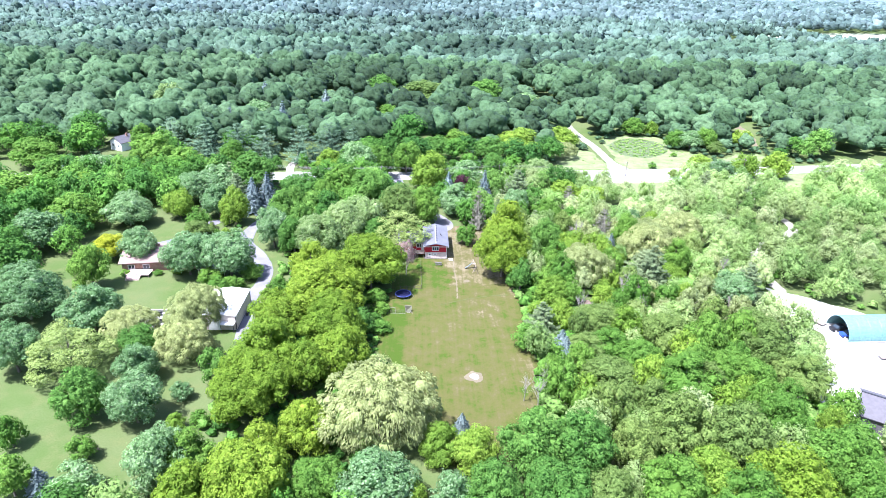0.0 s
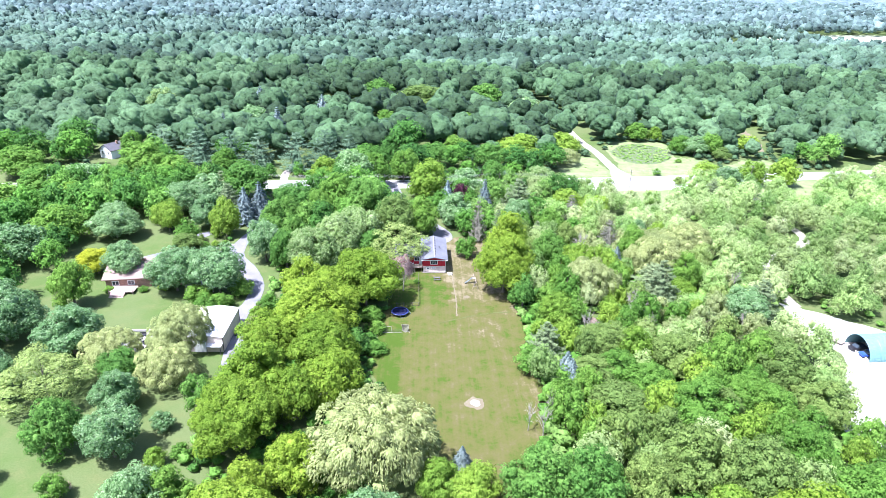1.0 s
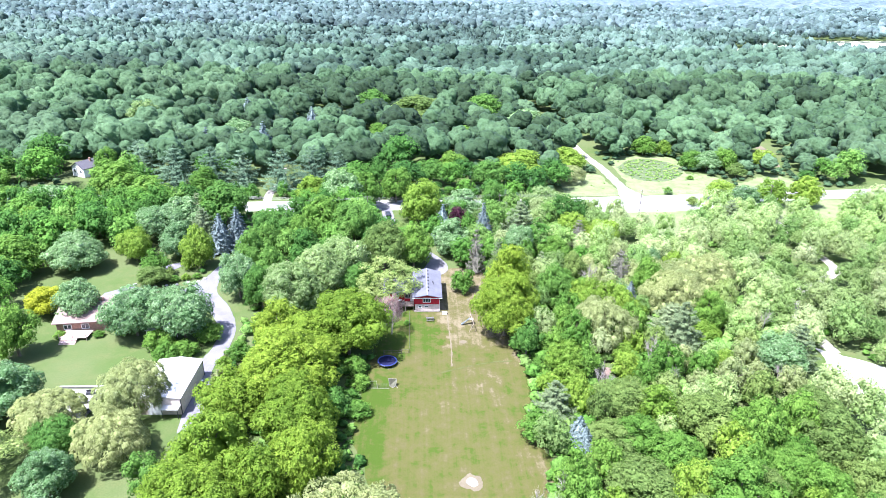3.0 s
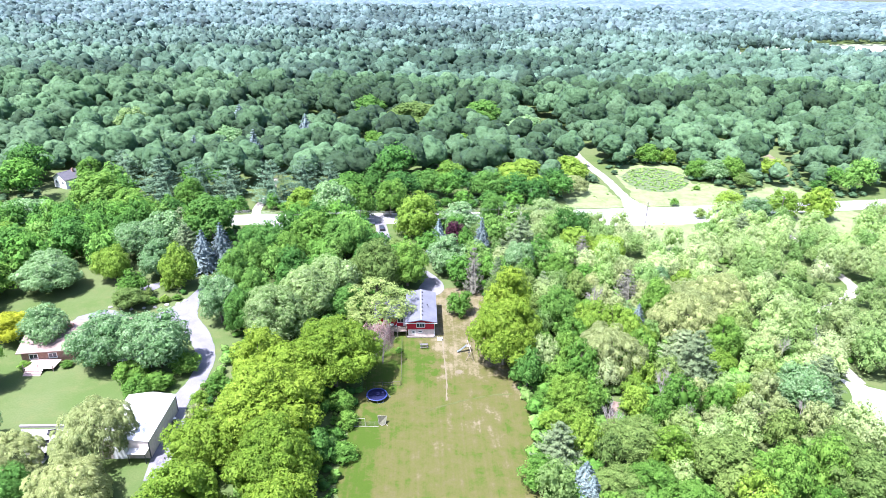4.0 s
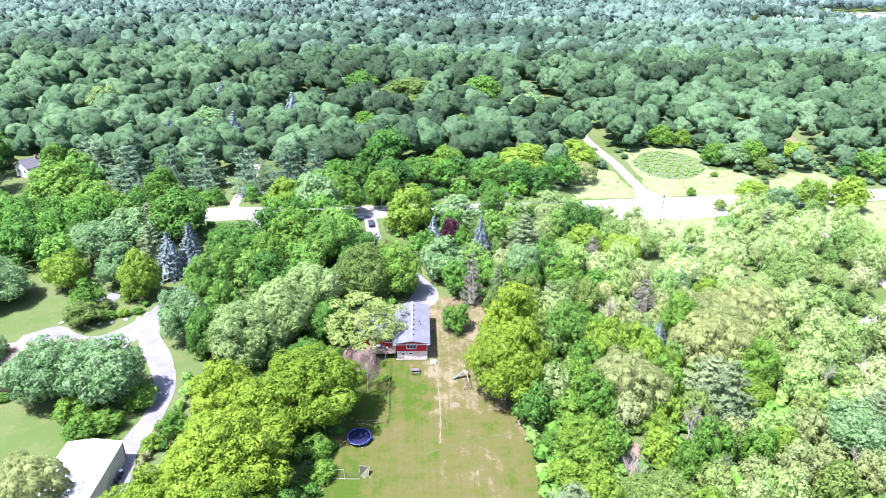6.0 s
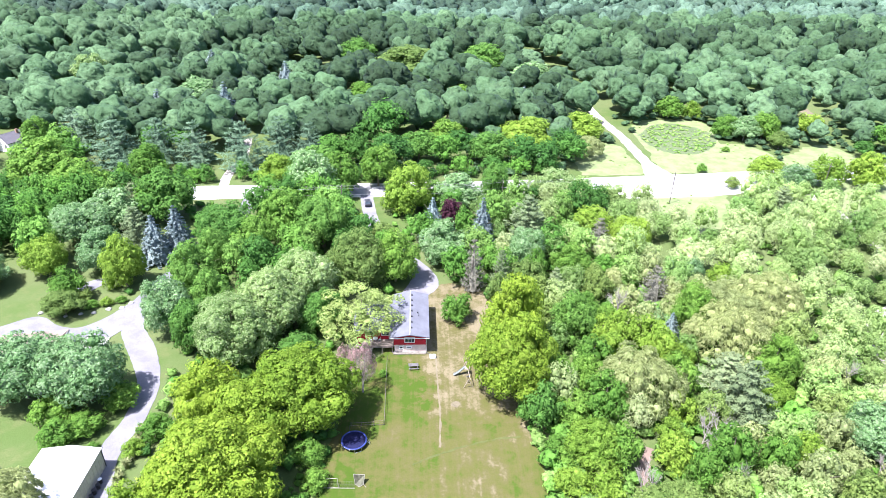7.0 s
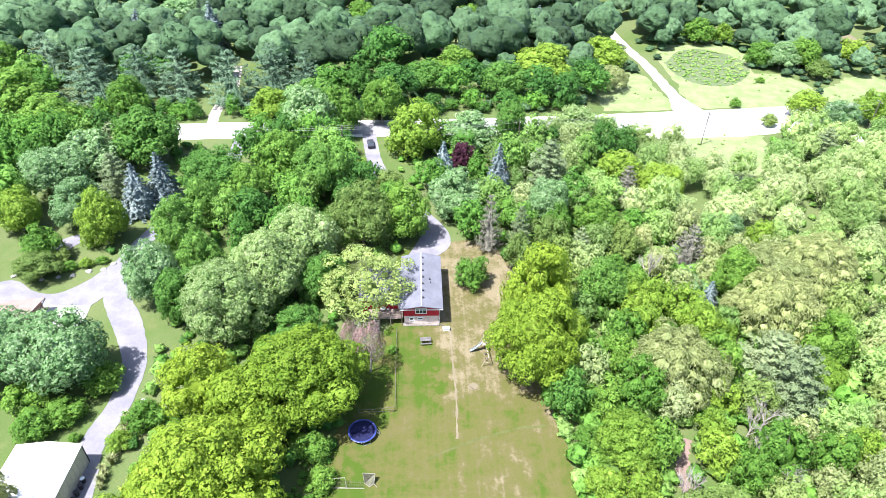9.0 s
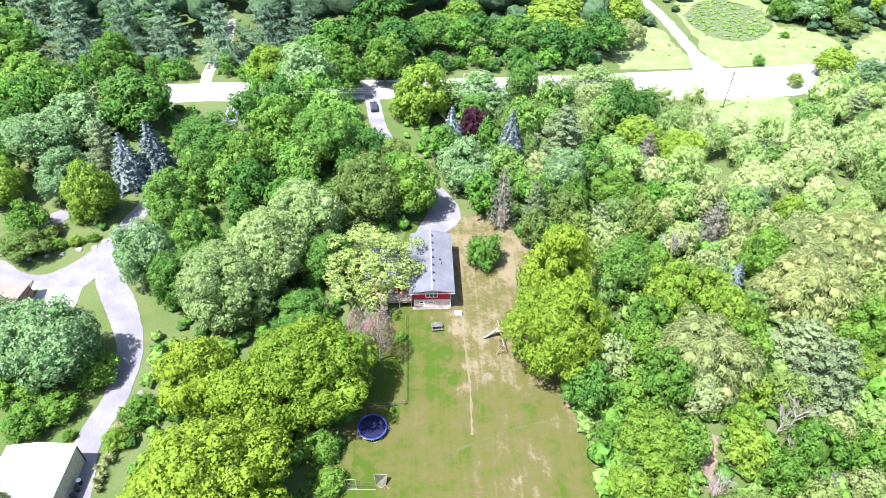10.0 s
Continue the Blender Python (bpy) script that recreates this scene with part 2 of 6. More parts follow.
HORIZON = woods("horizon_hazed_leaves", [(0.074, 0.102, 0.104), (0.109, 0.151, 0.153), (0.160, 0.222, 0.225), (0.218, 0.302, 0.306), (0.224, 0.271, 0.338), (0.280, 0.333, 0.416)], 0.20, 0.0, 0.55)


# ---- mesh helpers ----
def part(name, bm, material, parent=None, label="", smooth=False):
    """Links a bmesh as one mesh object under a thing or a part."""
    me = bpy.data.meshes.new(name)
    bmesh.ops.recalc_face_normals(bm, faces=bm.faces)
    bm.to_mesh(me)
    bm.free()
    me.materials.append(material)
    if smooth:
        me.polygons.foreach_set("use_smooth", [True] * len(me.polygons))
    ob = new(name, me)
    ob.parent = parent
    return tagged(ob, label) if label else ob


def thing(name, x, y, z, label, category, group="", turn=0.0, kind=""):
    ob = new(name)
    ob.empty_display_size = 0.3
    ob.matrix_basis = pose(x, y, z, 0, 0, turn)
    return tagged(ob, label, category, group, kind)


def add_box(bm, x0, x1, y0, y1, z0, z1, bevel=0.0):
    m = Matrix.Translation(((x0 + x1) / 2, (y0 + y1) / 2, (z0 + z1) / 2)) @ Matrix.Diagonal((x1 - x0, y1 - y0, z1 - z0, 1))
    made = bmesh.ops.create_cube(bm, size=1, matrix=m)["verts"]
    if bevel:
        edges = list({e for v in made for e in v.link_edges})
        bmesh.ops.bevel(bm, geom=edges, offset=bevel, segments=2, affect='EDGES', clamp_overlap=True)
    return bm


def box(x0, x1, y0, y1, z0, z1, bevel=0.0):
    return add_box(bmesh.new(), x0, x1, y0, y1, z0, z1, bevel)


def add_rod(bm, a, b, r0, r1=None, sides=6):
    a, b = Vector(a), Vector(b)
    d = b - a
    m = Matrix.Translation((a + b) / 2) @ d.to_track_quat("Z", "Y").to_matrix().to_4x4()
    bmesh.ops.create_cone(bm, cap_ends=True, segments=sides, radius1=r0, radius2=r0 if r1 is None else r1, depth=d.length, matrix=m)
    return bm


def rod(a, b, r0, r1=None, sides=6):
    return add_rod(bmesh.new(), a, b, r0, r1, sides)


def add_prism(bm, outline, axis, lo, hi):
    """An outline in the plane across the axis (0 x, 1 y, 2 z), drawn out from lo to hi."""
    rings = []
    for v in (lo, hi):
        ring = []
        for a, b in outline:
            ring.append(bm.verts.new([(v, a, b), (a, v, b), (a, b, v)][axis]))
        rings.append(ring)
    n = len(outline)
    bm.faces.new(rings[0])
    bm.faces.new(rings[1][::-1])
    for i in range(n):
        bm.faces.new((rings[0][i], rings[0][(i + 1) % n], rings[1][(i + 1) % n], rings[1][i]))
    return bm


def prism(outline, axis, lo, hi):
    return add_prism(bmesh.new(), outline, axis, lo, hi)


def np_mesh(name, verts, faces, material, tone=None, normals=None):
    """A mesh from arrays: faces all with as many corners; normals, one a vertex, let a spray of leaves shade as the clump it belongs to."""
    me = bpy.data.meshes.new(name)
    k = faces.shape[1]
    me.vertices.add(len(verts))
    me.vertices.foreach_set("co", np.ascontiguousarray(verts, np.float32).ravel())
    me.loops.add(faces.size)
    me.loops.foreach_set("vertex_index", np.ascontiguousarray(faces, np.int32).ravel())
    me.polygons.add(len(faces))
    me.polygons.foreach_set("loop_start", np.arange(0, faces.size, k, dtype=np.int32))
    if tone is not None:
        me.attributes.new("tone", 'FLOAT', 'POINT').data.foreach_set("value", np.ascontiguousarray(tone, np.float32))
    me.update(calc_edges=True)
    if normals is not None:
        me.attributes.new("custom_normal", 'FLOAT_VECTOR', 'POINT').data.foreach_set("vector", np.ascontiguousarray(normals, np.float32).ravel())
    if material:
        me.materials.append(material)
    return me


def unit(v):
    return v / np.maximum(np.linalg.norm(v, axis=1, keepdims=True), 1e-6)


def ico(level):
    bm = bmesh.new()
    bmesh.ops.create_icosphere(bm, subdivisions=level, radius=1.0)
    v = np.array([p.co[:] for p in bm.verts])
    bm.verts.index_update()
    f = np.array([[p.index for p in q.verts] for q in bm.faces])
    bm.free()
    return v, f


ICO0, ICO1 = ico(1), ico(2)


def leaves(rng, points, normals, size, aspect=0.7, wild=0.7, three=False):
    """Leaf sprays at the points: small diamonds, or triangles, that face roughly along the normals. Corners, faces, shading normals."""
    n = len(points)
    nn = unit(normals + wild * rng.normal(size=(n, 3)) * 0.6)
    soft = unit(normals / np.maximum(np.linalg.norm(normals, axis=1, keepdims=True), 1e-6) + 0.24 * rng.normal(size=(n, 3)))
    u = unit(np.cross(nn, rng.normal(size=(n, 3))))
    v = np.cross(nn, u)
    s = (size * rng.uniform(0.6, 1.3, n))[:, None]
    if three:
        verts = np.stack([points + u * s * 0.6, points - u * s * 0.35 + v * s * aspect * 0.71, points - u * s * 0.35 - v * s * aspect * 0.71], 1)
    else:
        verts = np.stack([points + u * s * 0.6, points + v * s * aspect * 0.5 - nn * s * 0.12, points - u * s * 0.5, points - v * s * aspect * 0.5 - nn * s * 0.12], 1)
    k = verts.shape[1]
    return verts.reshape(-1, 3), np.arange(n * k).reshape(n, k), np.repeat(soft, k, 0)


def even_ways(rng, count):
    """Directions spread evenly over the sphere, a little loosened."""
    i = np.arange(count) + 0.5
    z, a = 1 - 2 * i / count, i * 2.399963 + rng.uniform(0, 6.3)
    s = np.sqrt(1 - z * z)
    return unit(np.stack([np.cos(a) * s, np.sin(a) * s, z], 1) + rng.normal(size=(count, 3)) * 0.5 / math.sqrt(count))


def broad_crown(seed, radius, count, size, boughs=20, fist=0.85, low=-0.6, big=(0.27, 0.42), heart=0.70, flat=0.82, reach=(0.80, 1.12), point=0.0):
    """A broadleaf crown as one mesh: boughs all round a core, small fists of leaves over every bough, leafy hearts within. radius, size and fist in metres."""
    rng = np.random.default_rng(seed)
    limbs = []
    for d in even_ways(rng, int(boughs / (0.5 - 0.5 * low))):
        if d[2] > low:
            r = rng.uniform(*big)
            taper = 1.0 - point * max(0.0, d[2] + 0.1) ** 1.5
            limbs.append((d * (rng.uniform(*reach) - r) * np.array([taper, taper, 1.0]), r * (1 - 0.45 * point * max(0.0, d[2]))))
    limbs.append((np.array([0, 0, -0.05]), 0.56))
    tufts = []
    for c, r in limbs:
        way = unit(c[None] + np.array([0, 0, 0.02]))[0]
        for d in even_ways(rng, max(14, int(5.2 * (r * radius / fist) ** 2))):
            if d @ way < -0.25 or d[2] < -0.65:
                continue
            q = c + d * r * rng.uniform(0.86, 1.0)
            if all(np.linalg.norm(q - o) > 0.90 * b for o, b in limbs if o is not c):
                tufts.append((q, fist / radius * rng.uniform(0.65, 1.25), d))
    share = np.array([t[1] ** 2 for t in tufts])
    share = share / share.sum()
    vs, fs, ns, off = [], [], [], 0
    for (q, f, d), s in zip(tufts, share):
        k = max(4, int(count * s))
        way = unit(rng.normal(size=(k, 3)) + 0.8 * d + np.array([0, 0, 0.55]))
        p = q + way * f * (rng.uniform(0.82, 1.10, (k, 1)) + 0.55 * rng.uniform(0, 1, (k, 1)) ** 7) * np.array([1, 1, flat])
        v, t, n = leaves(rng, p * radius, way + 0.45 * d + np.array([0, 0, 0.2]), size, 0.7, 0.5, True)
        vs.append(v / radius), ns.append(n), fs.append(t + off)
        off += len(v)
    hv, hf = ICO1 if count > 1500 else ICO0
    for c, r in limbs:
        vs.append(c + hv * r * heart * rng.uniform(0.93, 1.07, (len(hv), 1)))
        ns.append(hv)
        fs.append(hf + off)
        off += len(hv)
    return np.concatenate(vs), np.concatenate(fs), np.concatenate(ns)


def lump_crown(seed, segs, rings, lobes, count, size, low=-0.5):
    """A crown for woods that stand far off: one skin over the clumps, with leaf sprays on it; radius 1, z from about -0.8 to 1."""
    rng = np.random.default_rng(seed)
    balls = [(np.array([0, 0, -0.05]), 0.62)]
    for d in even_ways(rng, int(lobes / 0.7)):
        if d[2] > -0.4:
            r = rng.uniform(0.22, 0.42)
            balls.append((d * (rng.uniform(0.80, 1.14) - r), r))
    cs, rs = np.array([b[0] for b in balls]), np.array([b[1] for b in balls])

    def skin(d):
        dc = d @ cs.T
        root = rs[None] ** 2 - (cs ** 2).sum(1)[None] + dc ** 2
        t = np.where(root > 0, dc + np.sqrt(np.maximum(root, 0)), 0.3)
        k = t.argmax(1)
        p = d * t[np.arange(len(d)), k][:, None]
        return p, unit(unit(p - cs[k]) + 0.3 * d)

    ways = []
    for j in range(rings):
        el = math.asin(low) + (math.pi / 2 - math.asin(low)) * (j / rings) ** 0.9
        for i in range(segs):
            a = (i + 0.5 * (j % 2) + rng.uniform(-0.3, 0.3)) * 2 * math.pi / segs
            e = min(1.5, el + rng.uniform(-0.25, 0.25) / rings * (j > 0))
            ways.append((math.cos(a) * math.cos(e), math.sin(a) * math.cos(e), math.sin(e)))
    p, n = skin(np.array(ways + [(0, 0, 1.0)]))
    f = [(j * segs + i, j * segs + (i + 1) % segs, (j + 1) * segs + i) for j in range(rings - 1) for i in range(segs)]
    f += [(j * segs + (i + 1) % segs, (j + 1) * segs + (i + 1) % segs, (j + 1) * segs + i) for j in range(rings - 1) for i in range(segs)]
    f += [((rings - 1) * segs + i, (rings - 1) * segs + (i + 1) % segs, rings * segs) for i in range(segs)]
    if not count:
        return p, np.array(f), n
    d = unit(rng.normal(size=(count * 2, 3)) + np.array([0, 0, 0.5]))
    d = d[d[:, 2] > low][:count]
    q, m = skin(d)
    v, t, m = leaves(rng, q * rng.uniform(0.985, 1.03, (len(q), 1)), m, size, 0.7, 0.15, True)
    return np.concatenate([p, v]), np.concatenate([np.array(f), t + len(p)]), np.concatenate([n, m])


def willow_crown(seed, count=8000, hearts=True, drops=(0.04, 0.12)):
    """A dome of rounded lobes over which long thin strands fall."""
    rng = np.random.default_rng(seed)
    lobes = [(d * rng.uniform(0.55, 0.92), rng.uniform(0.13, 0.25)) for d in even_ways(rng, 96) if d[2] > -0.35]
    vs, fs, ns, off = [], [], [], 0
    down = np.array([0, 0, -1.0])
    share = sum(r * r for _, r in lobes)
    for c, r in lobes:
        k = int(count * r * r / share)
        d = unit(rng.normal(size=(k, 3)) + np.array([0, 0, 0.35]) + 0.9 * unit(c[None]))
        p = c + d * r * rng.uniform(0.84, 1.08, (k, 1))
        fall = unit(down + d * (-(d @ down))[:, None] + 0.25 * d + 0.5 * unit(c[None] * np.array([1, 1, 0]) + 1e-4) + 0.45 * rng.normal(size=(k, 3)))
        drop = rng.uniform(*drops, (k, 1))
        waist = p + fall * drop * 0.5 + d * 0.012
        tip = p + fall * drop * 0.75 + down * drop * 0.35
        side = unit(np.cross(fall, d) + 0.3 * rng.normal(size=(k, 3))) * rng.uniform(0.007, 0.013, (k, 1))
        vs.append(np.stack([p, waist + side, tip, waist - side], 1).reshape(-1, 3))
        ns.append(np.repeat(unit(d + 0.4 * unit(c[None]) + 0.2 * rng.normal(size=(k, 3)) + np.array([0, 0, 0.3])), 4, 0))
        f4 = np.arange(k * 4).reshape(k, 4) + off
        fs.append(np.concatenate([f4[:, [0, 1, 2]], f4[:, [0, 2, 3]]]))
        off += k * 4
    hv, hf = ICO0
    for c, r in (lobes + [(np.array([0, 0, 0.0]), 0.55)] if hearts else []):
        vs.append(c + hv * r * 0.52)
        ns.append(unit(hv + c * 0.4))
        fs.append(hf + off)
        off += len(hv)
    return np.concatenate(vs), np.concatenate(fs), np.concatenate(ns)


def spruce_crown(seed, count=5600):
    """A cone of drooping whorls; z from 0 to 1, radius 1 at the foot."""
    rng = np.random.default_rng(seed)
    vs, fs, ns, off = [], [], [], 0
    tall = np.array([1, 1, 4.0])
    for level in np.linspace(0.03, 0.97, 17):
        reach = (1 - level) ** 0.8 + 0.04
        arms = max(5, int(16 * reach))
        for a in rng.uniform(0, 0.5) + np.arange(arms) * 2 * math.pi / arms:
            a += rng.normal() * 0.12
            r = reach * rng.uniform(0.8, 1.15)
            k = max(4, int(count / 170 * (0.4 + r)))
            s = rng.uniform(0.2, 1.0, k)
            p = np.stack([np.cos(a) * r * s, np.sin(a) * r * s, level + 0.03 - 0.06 * r * s ** 2 + rng.normal(size=k) * 0.006], 1)
            p[:, :2] += rng.normal(size=(k, 2)) * 0.07 * r
            nrm = np.tile([math.cos(a) * 0.6, math.sin(a) * 0.6, 0.75], (k, 1))
            v, f, n = leaves(rng, p * tall, nrm, 0.19 * (0.5 + 0.5 * r), 0.5, 0.6, True)
            vs.append(v / tall), fs.append(f + off), ns.append(n)
            off += len(v)
    n = 9
    ring = np.array([[0.75 * math.cos(i * 2 * math.pi / n), 0.75 * math.sin(i * 2 * math.pi / n), 0.02] for i in range(n)] + [[0, 0, 0.97]])
    vs.append(ring)
    ns.append(unit(ring * np.array([1, 1, 0]) + np.array([0, 0, 0.4])))
    fs.append(np.array([[i, (i + 1) % n, n] for i in range(n)]) + off)
    return np.concatenate(vs), np.concatenate(fs), np.concatenate(ns)


def pine_crown(seed, count=8400, tiers=11):
    """Long plumes of needles that reach out from the trunk in tiers; z from -1 to 1, radius 1."""
    rng = np.random.default_rng(seed)
    vs, fs, ns, off = [], [], [], 0
    arms = []
    for i in range(tiers):
        u = i / (tiers - 1)
        for j in range(9 - int(4 * u)):
            arms.append((-0.80 + 1.62 * u + rng.normal() * 0.04, (1.0 - 0.80 * u ** 1.6) * rng.uniform(0.72, 1.08), i * 1.3 + (j + rng.uniform(-0.25, 0.25)) * 2 * math.pi / (9 - int(4 * u))))
    total = sum(0.25 + w for _, w, _ in arms)
    for z, w, a in arms:
        k = int(count * (0.25 + w) / total)
        t = rng.uniform(0.12, 1.0, k) ** 0.7
        fan = 0.17 * np.sin(np.minimum(t, 0.93) * math.pi) ** 0.6 * (0.5 + 0.6 * w)
        d = rng.normal(size=(k, 3)) * 0.55
        out, side = np.array([math.cos(a), math.sin(a), 0]), np.array([-math.sin(a), math.cos(a), 0])
        p = out * (t * w)[:, None] + side * (d[:, 0] * fan)[:, None]
        p[:, 2] = z + 0.16 * w * t ** 2 + d[:, 1] * fan * 0.42
        lie = np.stack([out[0] * 0.35 + d[:, 0] * side[0] * 0.5, out[1] * 0.35 + d[:, 0] * side[1] * 0.5, 0.75 + d[:, 1] * 0.4], 1)
        v, f, n = leaves(rng, p, lie, 0.085, 0.30, 0.5, True)
        vs.append(v), fs.append(f + off), ns.append(n)
        off += len(v)
    n = 7
    ring = np.array([[0.30 * math.cos(i * 2 * math.pi / n), 0.30 * math.sin(i * 2 * math.pi / n), -0.85] for i in range(n)] + [[0, 0, 0.75]])
    vs.append(ring)
    ns.append(unit(ring * np.array([1, 1, 0]) + np.array([0, 0, 0.4])))
    fs.append(np.array([[i, (i + 1) % n, n] for i in range(n)]) + off)
    return np.concatenate(vs), np.concatenate(fs), np.concatenate(ns)


def bare_limbs(seed, spread=1.0, twigs=5):
    """Bare forking limbs; z from 0 to 1."""
    rng = np.random.default_rng(seed)
    bm = bmesh.new()

    def fork(a, d, length, r, depth):
        b = a + d * length
        add_rod(bm, a, b, r, r * 0.6, 4 if depth else 3)
        if depth:
            for _ in range(twigs if depth > 1 else 4):
                nd = Vector(d + Vector(rng.normal(size=3) * 0.42 * spread) + Vector((0, 0, 0.12))).normalized()
                fork(a + d * length * rng.uniform(0.45, 1.0), nd, length * rng.uniform(0.5, 0.8), r * 0.5, depth - 1)

    fork(Vector((0, 0, 0)), Vector((rng.normal() * 0.05, rng.normal() * 0.05, 1)).normalized(), 0.42, 0.018, 3)
    bm.verts.index_update()
    v = np.array([p.co[:] for p in bm.verts])
    v[:, 2] /= v[:, 2].max()
    me = bpy.data.meshes.new("limbs")
    bm.to_mesh(me)
    bm.free()
    return me


def trunk_mesh(seed, limbs=6):
    """A tapered trunk with limbs; z from 0 to 1, in heights of the tree."""
    rng = np.random.default_rng(seed)
    bm = bmesh.new()
    path = [Vector((0, 0, -0.01)), Vector((rng.normal() * 0.01, rng.normal() * 0.01, 0.22)), Vector((rng.normal() * 0.02, rng.normal() * 0.02, 0.5)), Vector((0, 0, 0.82))]
    rs = (0.028, 0.020, 0.013, 0.004)
    for i in range(3):
        add_rod(bm, path[i], path[i + 1], rs[i], rs[i + 1], 8)
    for i in range(limbs):
        a = i * 2.4 + rng.uniform(0, 0.6)
        s = rng.uniform(0.2, 0.55)
        root = path[1].lerp(path[2], (s - 0.2) / 0.35)
        tip = root + Vector((math.cos(a) * 0.24, math.sin(a) * 0.24, rng.uniform(0.12, 0.26)))
        add_rod(bm, root, tip, 0.010, 0.003, 5)
    me = bpy.data.meshes.new("trunk")
    bm.to_mesh(me)
    bm.free()
    me.materials.append(BARK)
    return me


# ---- ground, roads and clearings ----
def inside(poly, x, y):
    hit, n = False, len(poly)
    for i in range(n):
        (x0, y0), (x1, y1) = poly[i], poly[i - 1]
        if (y0 > y) != (y1 > y) and x < (x1 - x0) * (y - y0) / (y1 - y0) + x0:
            hit = not hit
    return hit


def off_line(line, x, y):
    """How far (x, y) lies from a line of points."""
    best = 1e9
    for (x0, y0), (x1, y1) in zip(line, line[1:]):
        dx, dy = x1 - x0, y1 - y0
        s = max(0.0, min(1.0, ((x - x0) * dx + (y - y0) * dy) / (dx * dx + dy * dy)))
        best = min(best, math.hypot(x - x0 - s * dx, y - y0 - s * dy))
    return best


def smooth_line(points, steps=8):
    """A rounded line through the points."""
    p = [Vector(points[0]) * 2 - Vector(points[1])] + [Vector(q) for q in points] + [Vector(points[-1]) * 2 - Vector(points[-2])]
    out = []
    for i in range(1, len(p) - 2):
        for k in range(steps):
            t = k / steps
            out.append(0.5 * (2 * p[i] + (p[i + 1] - p[i - 1]) * t + (2 * p[i - 1] - 5 * p[i] + 4 * p[i + 1] - p[i + 2]) * t * t + (3 * p[i] - p[i - 1] - 3 * p[i + 1] + p[i + 2]) * t ** 3))
    return [tuple(q) for q in out] + [tuple(points[-1])]


def round_patch(x, y, r, n=9, seed=1):
    """The uneven round outline of a bare patch."""
    rng = random.Random(seed)
    return [(x + r * rng.uniform(0.8, 1.2) * math.cos(i * 2 * math.pi / n), y + r * rng.uniform(0.8, 1.2) * math.sin(i * 2 * math.pi / n)) for i in range(n)]


def ribbon(name, line, width, z, material, label, category, ragged=0.12, thick=0.06):
    """A strip of paving along a rounded line, with a slightly ragged edge and a real thickness."""
    rng = random.Random(name)
    pts = smooth_line(line, 10)
    bm, rows = bmesh.new(), []
    for i, q in enumerate(pts):
        a, b = Vector(pts[max(0, i - 1)]), Vector(pts[min(len(pts) - 1, i + 1)])
        d = (b - a).normalized()
        nrm = Vector((-d.y, d.x))
        w = width(i / (len(pts) - 1)) if callable(width) else width
        l = Vector(q) + nrm * (w / 2 + rng.uniform(-ragged, ragged))
        r = Vector(q) - nrm * (w / 2 + rng.uniform(-ragged, ragged))
        rows.append([bm.verts.new((*l, z - thick)), bm.verts.new((*l, z)), bm.verts.new((*r, z)), bm.verts.new((*r, z - thick))])
    for a, b in zip(rows, rows[1:]):
        for k in range(3):
            bm.faces.new((a[k], a[k + 1], b[k + 1], b[k]))
    ob = part(name, bm, material)
    return tagged(ob, label, category, "", "structure")


def sheet(name, outline, z, material, label, category, rough=0.35, thick=0.06, rounded=True):
    """A flat piece of ground with a rounded, uneven outline."""
    rng = random.Random(name)
    closed = smooth_line(list(outline) + [outline[0]], 7)[:-1] if rounded else list(outline)
    bm = bmesh.new()
    top = [bm.verts.new((x + rng.uniform(-rough, rough), y + rng.uniform(-rough, rough), z)) for x, y in closed]
    low = [bm.verts.new((v.co.x, v.co.y, z - thick)) for v in top]
    bm.faces.new(top)
    for i in range(len(top)):
        bm.faces.new((top[i - 1], top[i], low[i], low[i - 1]))
    ob = part(name, bm, material)
    return tagged(ob, label, category, "", "structure")


bm = bmesh.new()
bmesh.ops.create_grid(bm, x_segments=60, y_segments=60, size=5200)
ground = tagged(part("ground", bm, GROUND), "uneven grassy ground reaching the horizon", "ground", "", "structure")

ROAD = [(-420, 236), (-250, 247), (-140, 254), (-54, 259.2), (14, 262.0), (75, 266.3), (173, 277), (330, 297), (470, 318)]
LANE = [(91, 272), (90, 292), (89.5, 313), (86.5, 345), (86, 380), (82, 412), (70, 450)]
TRACK = [(133, 272), (135, 255), (136, 240), (134, 218), (133, 203), (122, 193), (110, 185), (104, 172), (103, 155)]
NDRIVE = [(-42, 128), (-44, 142), (-45.5, 150), (-44.3, 159), (-45.5, 168), (-50, 177), (-55.5, 186), (-57.0, 196), (-55.5, 206), (-50, 219), (-46, 236), (-46, 257)]
HDRIVE = [(-10, 259), (-9, 250), (-6.2, 236), (0, 222), (7, 210), (8, 203), (4.5, 197), (3, 192)]
XDRIVE = [(-57, 262), (-58, 275), (-57, 290), (-60, 312)]
FOOTPATH = [(44.4, 137.5), (43.4, 140), (43.1, 142.4), (44.9, 146.5), (46.2, 149.2)]
FARPATH = [(176, 320), (185, 344), (190, 372)]
LAWN_OUT = [(0, 177), (-5, 170), (-7.5, 160), (-9, 149), (-9.5, 140), (-10, 127), (-5, 112), (-1, 104), (3, 92), (10, 84), (20, 92), (25, 106), (27, 120), (25, 130), (27.5, 140), (27, 149), (25.5, 157), (25.5, 165), (26.5, 176), (25, 190), (22, 199), (14, 203), (8, 200), (0, 198)]
